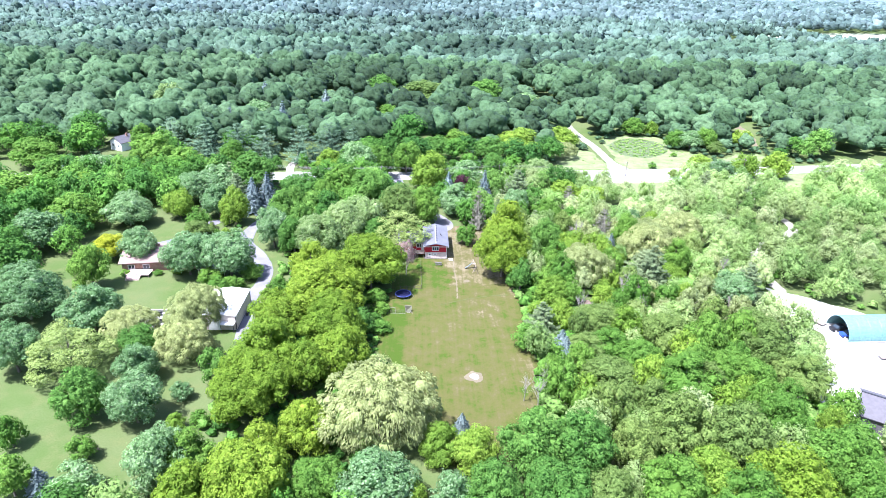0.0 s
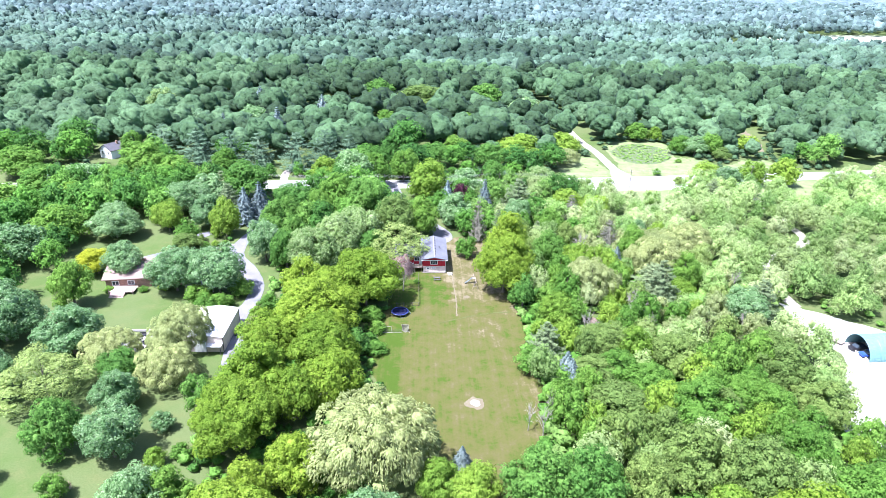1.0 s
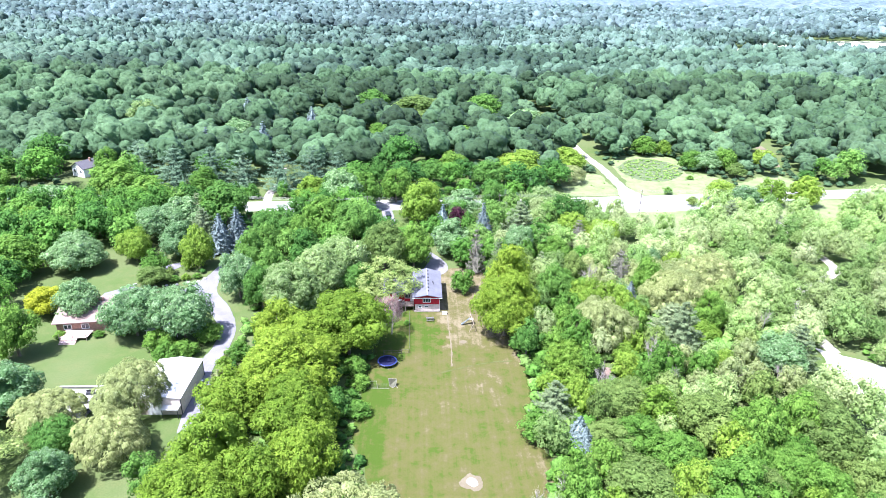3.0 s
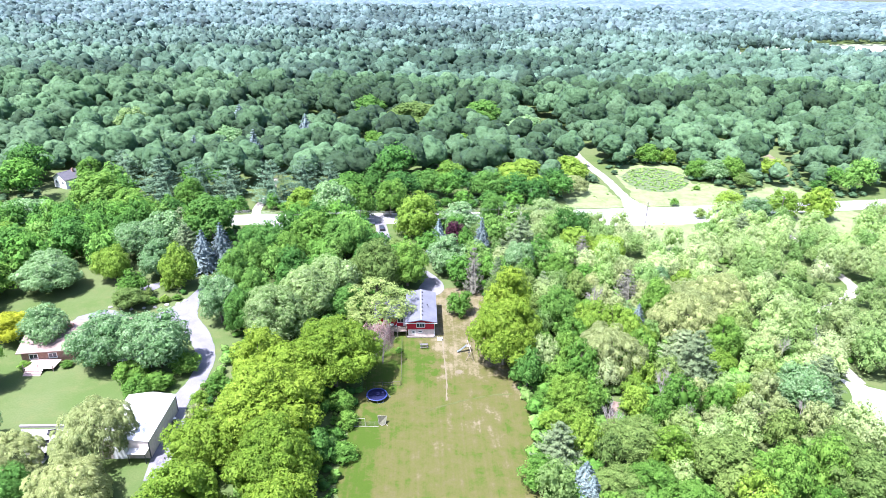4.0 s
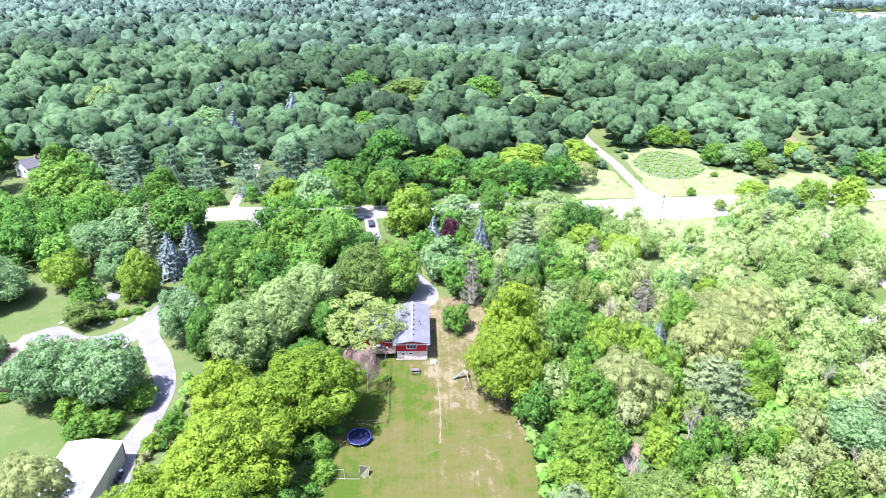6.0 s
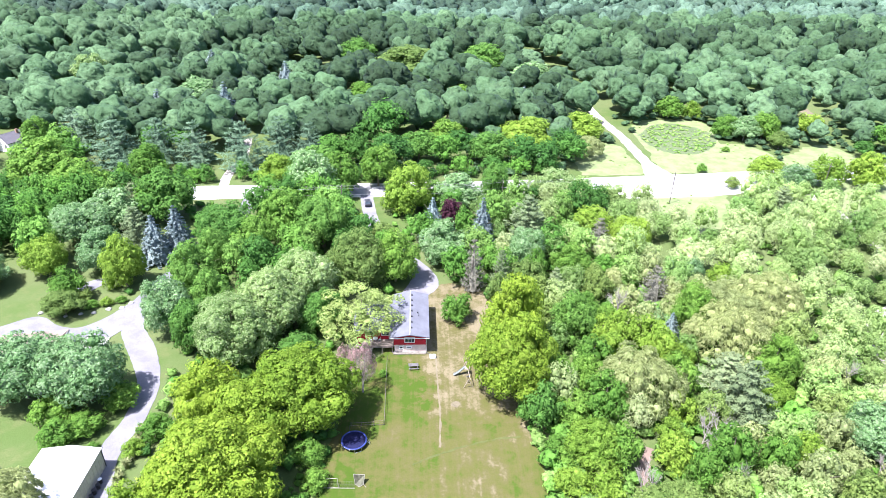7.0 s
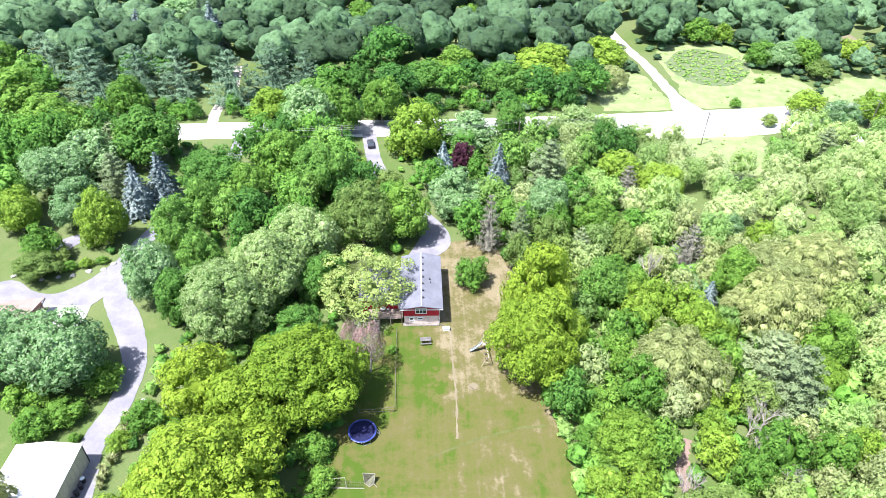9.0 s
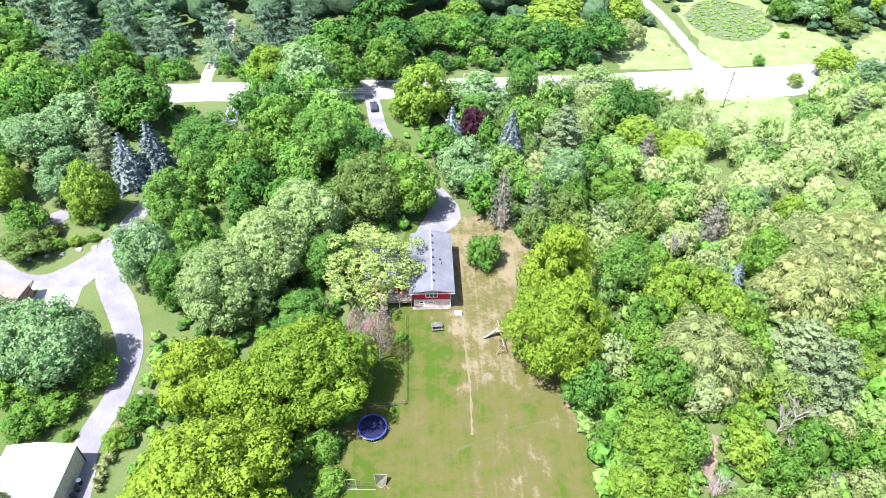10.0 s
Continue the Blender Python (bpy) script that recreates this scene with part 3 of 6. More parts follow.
FIELD_OUT = [(97, 275), (93, 283), (95, 300), (96, 322), (103, 336), (114, 338), (128, 338), (132, 326), (127, 308), (136, 306), (141, 293), (134, 278)]
STRIP_OUT = [(141, 280), (143, 291), (152, 296), (160, 303), (170, 304), (172, 290), (160, 281.5)]
WEED_OUT = [(97, 317), (98, 304), (105, 295), (116, 297), (126, 308), (128, 320), (121, 331), (108, 331)]
LOT_OUT = [(83, 255), (80, 244), (77.5, 236), (84, 228.5), (94, 231), (101, 241), (106, 252), (104, 257)]
WEST_OUT = [(64, 273), (64, 292), (70, 304), (84, 306), (86, 290), (87, 275)]
YARD_OUT = [(100, 157), (107, 152), (122, 140), (135, 130), (140, 100), (120, 85), (92, 92), (84, 104), (96, 122), (101, 132), (97, 143)]
CORNER_OUT = [(140, 266), (138, 245), (146, 238), (172, 250), (176, 270)]

sheet("lawn", LAWN_OUT, 0.03, LAWN, "mown lawn of dry and green grass in faint stripes", "lawn", 0.5)
sheet("meadow", FIELD_OUT, 0.025, FIELD, "pale cut meadow grass beside the road", "meadow", 0.8)
sheet("roadside_meadow", STRIP_OUT, 0.025, FIELD, "pale grass between road and woods", "meadow", 0.8)
sheet("weed_patch", WEED_OUT, 0.05, WEEDS, "patch of rank dark weeds in the meadow", "weeds", 0.6)
sheet("empty_lot", LOT_OUT, 0.025, FIELD, "pale grassy lot beside the road", "meadow", 0.8)
sheet("verge", WEST_OUT, 0.025, FIELD, "pale grass verge beside the gravel lane", "meadow", 0.8)
sheet("roadside_green", CORNER_OUT, 0.025, FIELD, "grass at the corner of road and farm track", "meadow", 0.8)
sheet("gravel_yard", YARD_OUT, 0.04, GRAVEL, "sunlit pale gravel yard", "yard", 0.5)
sheet("concrete_apron", [(-66.6, 182.6), (-58.9, 182.3), (-58.3, 177.8), (-60, 174.2), (-66, 174.2)], 0.062, CONCRETE, "bright concrete apron before the garage", "driveway", 0.0, rounded=False)
sheet("concrete_pad", [(-73, 142), (-63.5, 142), (-63.5, 132.5), (-66, 132.5), (-69, 136)], 0.05, CONCRETE, "pale concrete pad on the lawn", "paving", 0.0, rounded=False)
ribbon("worn_path", [(10.2, 175), (10.3, 166), (10.5, 158), (10.2, 150)], 0.32, 0.045, DIRT, "faint worn path along the lawn", "path", 0.12)
sheet("fire_pit_halo", round_patch(12.2, 114.1, 2.0, 10, 3), 0.045, DIRT, "scorched ring round the old fire", "ash", 0.1)
sheet("fire_pit_ash", round_patch(12.2, 114.1, 1.0, 9, 4), 0.07, CONCRETE, "white ash of an old fire in the lawn", "ash", 0.08)
sheet("ash_patch", round_patch(13.5, 160.5, 0.8, 9, 5), 0.05, DIRT, "pale bare patch in the dry lawn", "ash", 0.1)
sheet("garden_scar", round_patch(-60.2, 91.5, 1.6, 9, 6), 0.04, DIRT, "pale bare patch in the grass", "ash", 0.2)
ribbon("road_shoulder", ROAD, 11.0, 0.03, GRAVEL, "pale gravel shoulders of the country road", "road", 0.35)
sheet("pull_off", [(70, 262), (72, 254.5), (95, 255), (120, 259), (135, 262), (136, 268)], 0.034, GRAVEL, "bleached gravel pull-off beside the road", "road", 0.3)
ribbon("road", ROAD, 7.6, 0.06, ROADTOP, "sun-bleached two-lane country road", "road", 0.05)
ribbon("gravel_lane", LANE, lambda s: 4.2 + 7.0 * max(0.0, 1 - s * 9), 0.05, PALEDIRT, "pale gravel lane running into the woods", "lane", 0.3)
ribbon("farm_track", TRACK, lambda s: 3.0 + 6.0 * max(0.0, 1 - s * 8), 0.05, PALEDIRT, "pale gravel farm track through scrub", "track", 0.3)
ribbon("neighbour_drive", NDRIVE, lambda s: 3.9 + 1.2 * math.exp(-((s - 0.47) / 0.08) ** 2), 0.05, ASPHALT, "curving worn asphalt driveway", "driveway", 0.1)
sheet("neighbour_drive_branch", [(-84, 186.5), (-79.3, 190), (-75.9, 189.7), (-71.8, 186.8), (-67, 186), (-63, 189.5), (-59.8, 195.6), (-58.6, 199), (-55.4, 196), (-55.0, 189), (-57.6, 184.6), (-58.6, 182.8), (-60, 181), (-66.3, 182), (-72, 181), (-80, 180), (-84, 181)], 0.056, ASPHALT, "asphalt turn-off before the neighbour's house", "driveway", 0.05)
sheet("parking_spot", [(-76, 199), (-72.5, 199.6), (-69, 204.4), (-70, 207), (-74.5, 204)], 0.05, ASPHALT, "small asphalt parking spot among garden shrubs", "driveway", 0.1)
ribbon("house_drive", HDRIVE, lambda s: 4.0 + 3.2 * math.exp(-((s - 0.72) / 0.12) ** 2), 0.05, ASPHALT, "shaded asphalt driveway behind the red house", "driveway", 0.1)
ribbon("drive_across_road", XDRIVE, 3.2, 0.055, PALEDIRT, "gravel drive into the pines across the road", "driveway", 0.25)
ribbon("far_path", FARPATH, 5.0, 0.04, DIRT, "bare earth track among far trees", "track", 0.4)
ribbon("grass_ridge", [(5.5, 146.4), (9, 148), (14, 150), (19, 151.5), (24.5, 152.2)], 0.34, 0.05, RIDGE, "faint line of rough grass across the lawn", "grass", 0.22)
ribbon("footpath", FOOTPATH, 1.6, 0.04, REDEARTH, "narrow dirt footpath in the scrub", "path", 0.3)

CLEAR = [[(80, 345), (93, 345), (91, 412), (74, 412)], LAWN_OUT, FIELD_OUT, STRIP_OUT, LOT_OUT, WEST_OUT, YARD_OUT, CORNER_OUT,
         [(-90, 160), (-90, 192), (-57, 192), (-57, 160)], [(-10, 172), (-10, 198), (10, 198), (10, 172)],
         [(68, 251), (68, 260), (138, 268), (138, 256)], [(-56, 128), (-56, 152), (-42, 152), (-42, 128)], [(-156, 304), (-136, 304), (-118, 272), (-140, 272)],
         [(-78, 198), (-75, 205), (-69, 208), (-67, 203), (-72, 198)], [(102, 122), (102, 143), (142, 143), (142, 122)], [(103, 178), (103, 190), (113, 190), (113, 178)], [(92, 118), (92, 148), (101, 157), (103, 118)]]
LINES = [(ROAD, 8.0), (LANE, 4.0), (TRACK, 0.6), (NDRIVE, 3.5), (HDRIVE, 4.0), (XDRIVE, 3.5), (FARPATH, 4.0), (FOOTPATH, 0.4)]


def open_ground(x, y, r=0.0):
    return any(inside(p, x, y) for p in CLEAR) or any(off_line(l, x, y) < w + r * 0.6 for l, w in LINES)


# ---- trees ----
def crowns(shapes, material):
    return [np_mesh("crown", v, f, material, None, n) for v, f, n in shapes]


CROWNS = {"small": crowns([broad_crown(11 + i, 3.2, 2300, 0.30, 14, 0.52, -0.6, (0.22, 0.40), point=0.25 * i) for i in range(3)], LEAF["maple"]),
          "middle": crowns([broad_crown(21 + i, 6.0, 8200, 0.345, 20, 0.74, -0.6, (0.20, 0.40), point=0.2 * i) for i in range(4)], LEAF["maple"]),
          "large": crowns([broad_crown(31 + i, 9.0, 21000, 0.36, 28, 0.86, -0.6, (0.17, 0.36), point=0.15 * i) for i in range(3)], LEAF["maple"]),
          "lite": crowns([broad_crown(26 + i, 8.0, 4200, 0.62, 22, 1.05, -0.6, (0.20, 0.38), point=0.2 * i) for i in range(4)], LEAF["maple"]),
          "scrub": crowns([broad_crown(16 + i, 3.4, 2000, 0.32, 14, 0.55, -0.6, (0.20, 0.42), point=0.2 * i) for i in range(4)], LEAF["maple"]),
          "loose": crowns([broad_crown(36, 8.0, 10000, 0.31, 34, 0.62, -0.5, (0.12, 0.28), 0.30, 0.6, (0.62, 1.18), 0.2)], LEAF["maple"]),
          "litepine": crowns([pine_crown(66 + i, 4200, 10) for i in range(2)], LEAF["pine"]),
          "willow": crowns([willow_crown(41 + i, 12000) for i in range(2)], LEAF["willow"]),
          "spruce": crowns([spruce_crown(51 + i) for i in range(2)], LEAF["spruce"]),
          "pine": crowns([pine_crown(61 + i) for i in range(3)], LEAF["pine"]),
          "sparse": crowns([willow_crown(71, 2600, False, (0.06, 0.16))], LEAF["pink"]),
          "bare": [bare_limbs(81 + i) for i in range(3)]}
for me in CROWNS["bare"]:
    me.materials.append(DEADWOOD)
TRUNKS = [trunk_mesh(91 + i) for i in range(3)]
SAY = {
    "walnut": ("walnut_tree", "tall walnut tree with a broad yellow-green crown", "tree"),
    "maple": ("maple_tree", "leafy maple tree with a rounded mid-green crown", "tree"),
    "oak": ("oak_tree", "dense oak tree with a dark green crown", "tree"),
    "silver": ("silver_maple", "silver maple with pale grey-green fluttering leaves", "tree"),
    "chestnut": ("flowering_tree", "broad tree with cream blossom over green leaves", "tree"),
    "willow": ("weeping_willow", "weeping willow with pale yellow-green hanging strands", "tree"),
    "spruce": ("blue_spruce", "conical blue spruce with silvery needles", "conifer"),
    "pine": ("white_pine", "white pine with grey-green boughs in loose tiers", "conifer"),
    "darkpine": ("white_pine", "tall dark white pine in a row beyond the road", "conifer"),
    "brownpine": ("fading_pine", "fading pine with brownish thinning needles", "conifer"),
    "purple": ("purple_tree", "small tree with dark purple leaves", "tree"),
    "yellow": ("golden_tree", "low tree with golden yellow leaves", "tree"),
    "lime": ("young_tree", "young tree with bright lime-green leaves", "tree"),
    "olive": ("box_elder", "loose-crowned tree with olive-green leaves", "tree"),
    "locust": ("locust_tree", "feathery pale yellow-green tree with a spreading crown", "tree"),
    "pink": ("withered_tree", "half-bare tree with faded pinkish twigs", "tree"),
    "dead": ("dead_tree", "dead tree with bare grey limbs", "dead tree"),
    "shrub": ("shrub", "low leafy green shrub at the grass edge", "shrub"),
    "juniper": ("juniper", "dense dark green bush", "bush"),
}
GROWN = []


def grow(kind, x, y, r, h, young=False):
    """One tree of its own: trunk and crown under an empty at its foot."""
    rng = random.Random(int(x * 31 + y * 57 + 5000))
    name, label, category = SAY[kind]
    tree = thing(name, x, y, 0.0, label, category, turn=rng.uniform(0, 360))
    GROWN.append((x, y, r))
    size = "small" if r < 4.3 else "lite" if y > 226 or x < -104 else "middle" if r < 7.6 else "large"
    size = "scrub" if young else size
    style = {"willow": "willow", "spruce": "spruce", "pine": "pine", "darkpine": "litepine", "brownpine": "litepine", "dead": "bare", "pink": "bare", "locust": "loose"}.get(kind, size)
    style = "scrub" if young else style
    crown = new("branchwork" if style == "bare" else "crown", rng.choice(CROWNS[style]))
    crown.parent = tree
    low = 0.02 if kind in ("shrub", "juniper", "lime", "willow") else 0.10
    if style == "spruce":
        crown.matrix_basis = Matrix.Translation((0, 0, h * 0.04)) @ Matrix.Diagonal((r * 1.35, r * 1.35, h * 0.82, 1))
    elif style == "bare":
        crown.matrix_basis = Matrix.Diagonal((h * 0.9, h * 0.9, h, 1))
    else:
        half = h * (1 - low) / 1.72
        crown.matrix_basis = Matrix.Translation((0, 0, h - half)) @ Matrix.Diagonal((r, r, half, 1))
    if style != "bare":
        crown.material_slots[0].link = 'OBJECT'
        crown.material_slots[0].material = LEAF[kind]
        trunk = new("trunk", rng.choice(TRUNKS))
        trunk.parent = tree
        w = h * (0.75 if style in ("spruce", "pine", "litepine") else 1.0)
        trunk.matrix_basis = Matrix.Diagonal((w, w, h, 1))
    if kind == "pink":
        haze = new("crown", CROWNS["sparse"][0])
        haze.parent = tree
        haze.matrix_basis = Matrix.Translation((0, 0, h * 0.52)) @ Matrix.Diagonal((r * 0.75, r * 0.75, h * 0.46, 1))
    return tree


grow("walnut", -13.7, 155.5, 9.5, 17.0)
grow("walnut", -29.8, 156.3, 6.1, 14.0)
grow("walnut", -21.5, 152.1, 6.5, 13.0)
grow("walnut", -24.3, 138.1, 10.2, 17.0)
grow("shrub", -11.3, 147.4, 2.8, 4.0)
grow("shrub", -9.7, 142.5, 2.3, 3.0)
grow("shrub", -38.7, 154.2, 2.9, 4.0)
grow("lime", -40.9, 149.8, 2.0, 3.0)
grow("walnut", 24.0, 163.6, 7.8, 18.0)
grow("walnut", 25.6, 173.5, 6.6, 20.0)
grow("oak", 39.1, 179.1, 4.8, 11.9)
grow("oak", 28.0, 154.7, 3.8, 9.5)
grow("maple", 40.6, 167.7, 4.0, 10.3)
grow("lime", 35.6, 146.2, 5.4, 9.0)
grow("maple", 39.3, 145.0, 3.5, 9.1)
grow("maple", 39.5, 155.3, 4.2, 11.0)
grow("lime", 54.1, 175.1, 4.2, 9.0)
grow("spruce", 59.8, 178.4, 2.0, 9.0)
grow("willow", 69.6, 173.0, 8.3, 13.0)
grow("willow", 47.1, 159.6, 7.7, 12.0)
grow("willow", 83.5, 185.4, 8.0, 12.0)
grow("pine", 64.8, 155.5, 6.3, 14.0)
grow("brownpine", 61.5, 193.6, 4.2, 11.0)
grow("maple", 65.7, 180.8, 5.1, 13.3)
grow("maple", 75.0, 164.9, 4.6, 11.9)
grow("lime", 48.9, 144.8, 3.4, 7.0)
grow("maple", 56.7, 143.0, 4.2, 11.0)
grow("maple", 64.5, 142.7, 3.5, 9.1)
grow("olive", 58.0, 153.2, 3.4, 8.8)
grow("dead", 51.0, 186.5, 3.2, 11.5)
grow("dead", 56.3, 138.7, 1.7, 9.0)
grow("dead", 57.4, 149.2, 2.1, 9.0)
grow("locust", -5.0, 180.2, 9.2, 13.0)
grow("juniper", 14.9, 187.6, 3.7, 7.0)
grow("olive", -7.6, 201.8, 6.8, 15.0)
grow("maple", 1.0, 204.5, 6.2, 14.0)
grow("chestnut", -29.9, 175.0, 7.6, 15.0)
grow("chestnut", -24.4, 183.6, 8.0, 16.0)
grow("chestnut", -19.1, 194.9, 7.0, 14.0)
grow("silver", -46.0, 183.4, 5.6, 14.0)
grow("oak", -38.6, 177.4, 4.8, 13.0)
grow("oak", -37.6, 186.9, 5.2, 14.0)
grow("oak", -45.9, 198.9, 5.2, 14.0)
grow("oak", -44.3, 210.6, 4.8, 11.9)
grow("lime", -63.3, 203.0, 5.3, 14.0)
grow("olive", -72.3, 191.3, 4.5, 6.0)
grow("spruce", -60.1, 215.2, 3.3, 15.0)
grow("spruce", -55.6, 219.0, 3.4, 16.0)
grow("oak", -65.6, 240.3, 8.6, 16.0)
grow("maple", -81.8, 269.1, 5.9, 13.0)
grow("maple", -96.8, 252.0, 8.7, 14.0)
grow("silver", -76.7, 232.1, 7.3, 12.0)
grow("silver", -82.5, 224.1, 7.5, 13.0)
grow("oak", -44.0, 222.0, 7.3, 13.0)
grow("maple", -35.6, 217.0, 6.2, 12.0)
grow("silver", -26.0, 250.3, 8.0, 18.0)
grow("maple", -29.7, 227.5, 7.1, 15.0)
grow("oak", -18.8, 222.3, 7.0, 15.0)
grow("maple", -17.4, 257.0, 6.0, 14.0)
grow("lime", -40.0, 268.2, 6.4, 10.0)
grow("lime", 3.6, 243.7, 7.5, 15.0)
grow("maple", -6.4, 264.2, 5.9, 14.0)
grow("oak", 30.0, 248.7, 4.6, 14.0)
grow("silver", 19.0, 247.4, 7.7, 11.0)
grow("purple", 15.9, 233.2, 3.6, 10.0)
grow("spruce", 10.7, 227.6, 2.8, 14.0)
grow("spruce", 23.8, 221.6, 2.9, 17.0)
grow("brownpine", 19.6, 199.4, 3.5, 15.0)
grow("pine", 26.3, 199.5, 3.1, 12.0)
grow("silver", 13.1, 213.2, 6.4, 12.0)
grow("pine", 36.6, 224.5, 7.5, 15.0)
grow("chestnut", 49.7, 252.2, 7.2, 11.0)
grow("lime", 55.6, 228.2, 5.8, 9.0)
grow("lime", 63.9, 219.7, 5.8, 10.0)
grow("brownpine", 55.3, 220.2, 4.2, 10.0)
grow("silver", 34.1, 209.7, 5.1, 12.0)
grow("maple", 44.2, 204.9, 5.0, 10.0)
grow("pine", 38.2, 194.4, 3.3, 10.0)
grow("lime", -10.9, 231.5, 3.4, 6.0)
grow("olive", -2.4, 220.7, 4.5, 8.0)
grow("pink", -4.0, 164.2, 3.6, 11.5)
grow("pink", -7.6, 167.5, 2.1, 9.0)
grow("shrub", -0.3, 169.0, 0.9, 1.3)
grow("silver", -54.0, 163.0, 7.4, 14.0)
grow("shrub", -47.7, 161.4, 3.5, 5.0)
grow("shrub", -54.7, 152.3, 3.3, 5.0)
grow("shrub", -51.7, 155.0, 3.4, 4.0)
grow("shrub", -58.1, 157.9, 3.8, 5.0)
grow("shrub", -48.4, 151.0, 1.0, 1.5)
grow("lime", 30.8, 140.6, 2.9, 4.5)
grow("shrub", 31.0, 146.0, 2.2, 3.0)
grow("lime", 35.6, 140.3, 3.4, 6.0)
grow("dead", 43.3, 139.2, 1.5, 7.0)
grow("shrub", 30.2, 149.1, 2.1, 3.0)
grow("shrub", 28.6, 158.0, 1.7, 2.2)
grow("willow", -7.3, 95.2, 10.8, 15.0)
grow("walnut", -20.6, 91.5, 5.4, 11.0)
grow("walnut", -28.0, 77.7, 6.8, 13.0)
grow("walnut", -36.1, 75.1, 5.3, 12.0)
grow("walnut", -27.7, 87.0, 4.4, 10.0)
grow("lime", 4.0, 88.9, 4.3, 8.0)
grow("lime", 9.8, 87.4, 4.3, 8.0)
grow("silver", -6.6, 77.7, 6.9, 10.0)
grow("maple", -16.7, 79.0, 4.4, 9.0)
grow("silver", 5.9, 76.6, 3.9, 8.0)
grow("lime", -0.5, 77.1, 2.3, 6.0)
grow("oak", 20.1, 85.6, 6.2, 13.0)
grow("oak", 28.5, 85.6, 6.2, 13.0)
grow("oak", 12.2, 76.4, 5.0, 11.0)
grow("oak", 22.2, 75.7, 5.4, 11.0)
grow("olive", 38.5, 85.7, 4.7, 11.0)
grow("olive", 48.4, 90.3, 6.5, 13.0)
grow("olive", 57.2, 86.5, 6.8, 14.0)
grow("olive", 30.8, 75.5, 5.0, 9.0)
grow("maple", 41.9, 76.7, 5.5, 11.0)
grow("lime", 50.1, 79.4, 5.2, 10.0)
grow("walnut", 60.4, 75.1, 6.8, 13.0)
grow("maple", 73.2, 82.4, 5.9, 12.0)
grow("maple", 74.0, 75.2, 4.6, 11.0)
grow("maple", 52.3, 72.6, 4.9, 12.7)
grow("maple", 54.6, 104.7, 6.4, 12.0)
grow("olive", 47.0, 100.5, 3.9, 9.0)
grow("olive", 40.8, 108.2, 7.1, 8.0)
grow("olive", 78.9, 118.5, 5.8, 11.0)
grow("olive", 80.6, 106.3, 5.6, 10.0)
grow("olive", 58.7, 126.4, 6.0, 9.0)
grow("pine", 29.7, 130.6, 5.1, 10.0)
grow("maple", 25.6, 125.3, 4.0, 6.0)
grow("juniper", 29.0, 109.8, 3.7, 11.0)
grow("dead", 21.8, 105.5, 2.5, 7.0)
grow("dead", 24.5, 104.0, 2.5, 8.0)
grow("dead", 27.0, 107.5, 2.5, 8.0)
grow("olive", 44.1, 132.7, 5.6, 8.0)
grow("maple", 48.8, 116.5, 5.7, 8.0)
grow("maple", 66.8, 111.3, 4.9, 9.0)
grow("maple", 71.0, 107.1, 4.7, 9.0)
grow("maple", 70.0, 94.5, 4.9, 10.0)
grow("olive", 38.8, 121.9, 5.2, 6.0)
grow("spruce", 33.7, 125.4, 1.9, 6.0)
grow("spruce", 8.3, 96.3, 1.3, 5.0)
grow("maple", 65.0, 119.9, 5.1, 13.3)
grow("lime", 50.0, 129.1, 4.1, 9.4)
grow("maple", -89.0, 155.0, 5.3, 13.0)
grow("silver", -98.5, 201.2, 8.1, 12.0)
grow("lime", -84.0, 208.0, 5.0, 11.0)
grow("silver", -71.0, 210.0, 6.2, 12.0)
grow("pine", -67.5, 222.0, 5.6, 13.0)
grow("pine", -75.0, 240.0, 5.2, 12.0)
grow("juniper", -74.2, 197.3, 4.2, 8.0)
grow("maple", -113.7, 196.5, 8.3, 13.0)
grow("silver", -118.1, 181.5, 8.6, 13.0)
grow("yellow", -92.2, 174.7, 5.5, 8.0)
grow("silver", -83.0, 171.4, 5.6, 11.0)
grow("silver", -66.0, 164.0, 7.4, 13.0)
grow("silver", -96.7, 138.5, 8.9, 15.0)
grow("silver", -78.3, 132.9, 7.4, 12.0)
grow("locust", -74.9, 116.0, 9.0, 12.0)
grow("silver", -86.7, 116.0, 5.4, 12.0)
grow("oak", -64.8, 100.2, 5.4, 12.0)
grow("silver", -59.5, 112.3, 4.7, 9.0)
grow("silver", -54.5, 99.2, 5.1, 11.0)
grow("oak", -63.0, 122.0, 4.4, 8.0)
grow("willow", -54.2, 134.5, 6.6, 11.5)
grow("willow", -67.3, 128.0, 6.2, 9.0)
grow("willow", -52.5, 121.0, 6.0, 10.0)
grow("oak", -43.4, 113.1, 3.3, 8.0)
grow("shrub", -42.6, 99.0, 2.0, 3.0)
grow("silver", -44.0, 83.2, 5.2, 12.0)
grow("maple", -39.5, 84.5, 4.6, 10.0)
grow("spruce", -63.4, 81.7, 1.7, 6.0)
grow("silver", -56.8, 80.6, 4.0, 6.0)
grow("maple", -59.8, 89.3, 2.5, 5.0)
grow("maple", -74.2, 92.5, 2.6, 7.0)
grow("maple", -67.1, 80.7, 3.2, 8.0)
grow("silver", -48.5, 106.4, 2.3, 4.0)
grow("lime", -46.3, 96.9, 2.1, 4.0)
grow("maple", -116.0, 268.6, 9.8, 14.0)
grow("silver", -129.8, 246.3, 10.2, 12.0)
grow("maple", -143.0, 241.9, 8.9, 12.0)
grow("lime", -125.2, 229.1, 6.9, 10.0)
grow("spruce", -138.7, 239.3, 3.3, 11.0)
grow("maple", -145.6, 217.2, 11.1, 14.0)
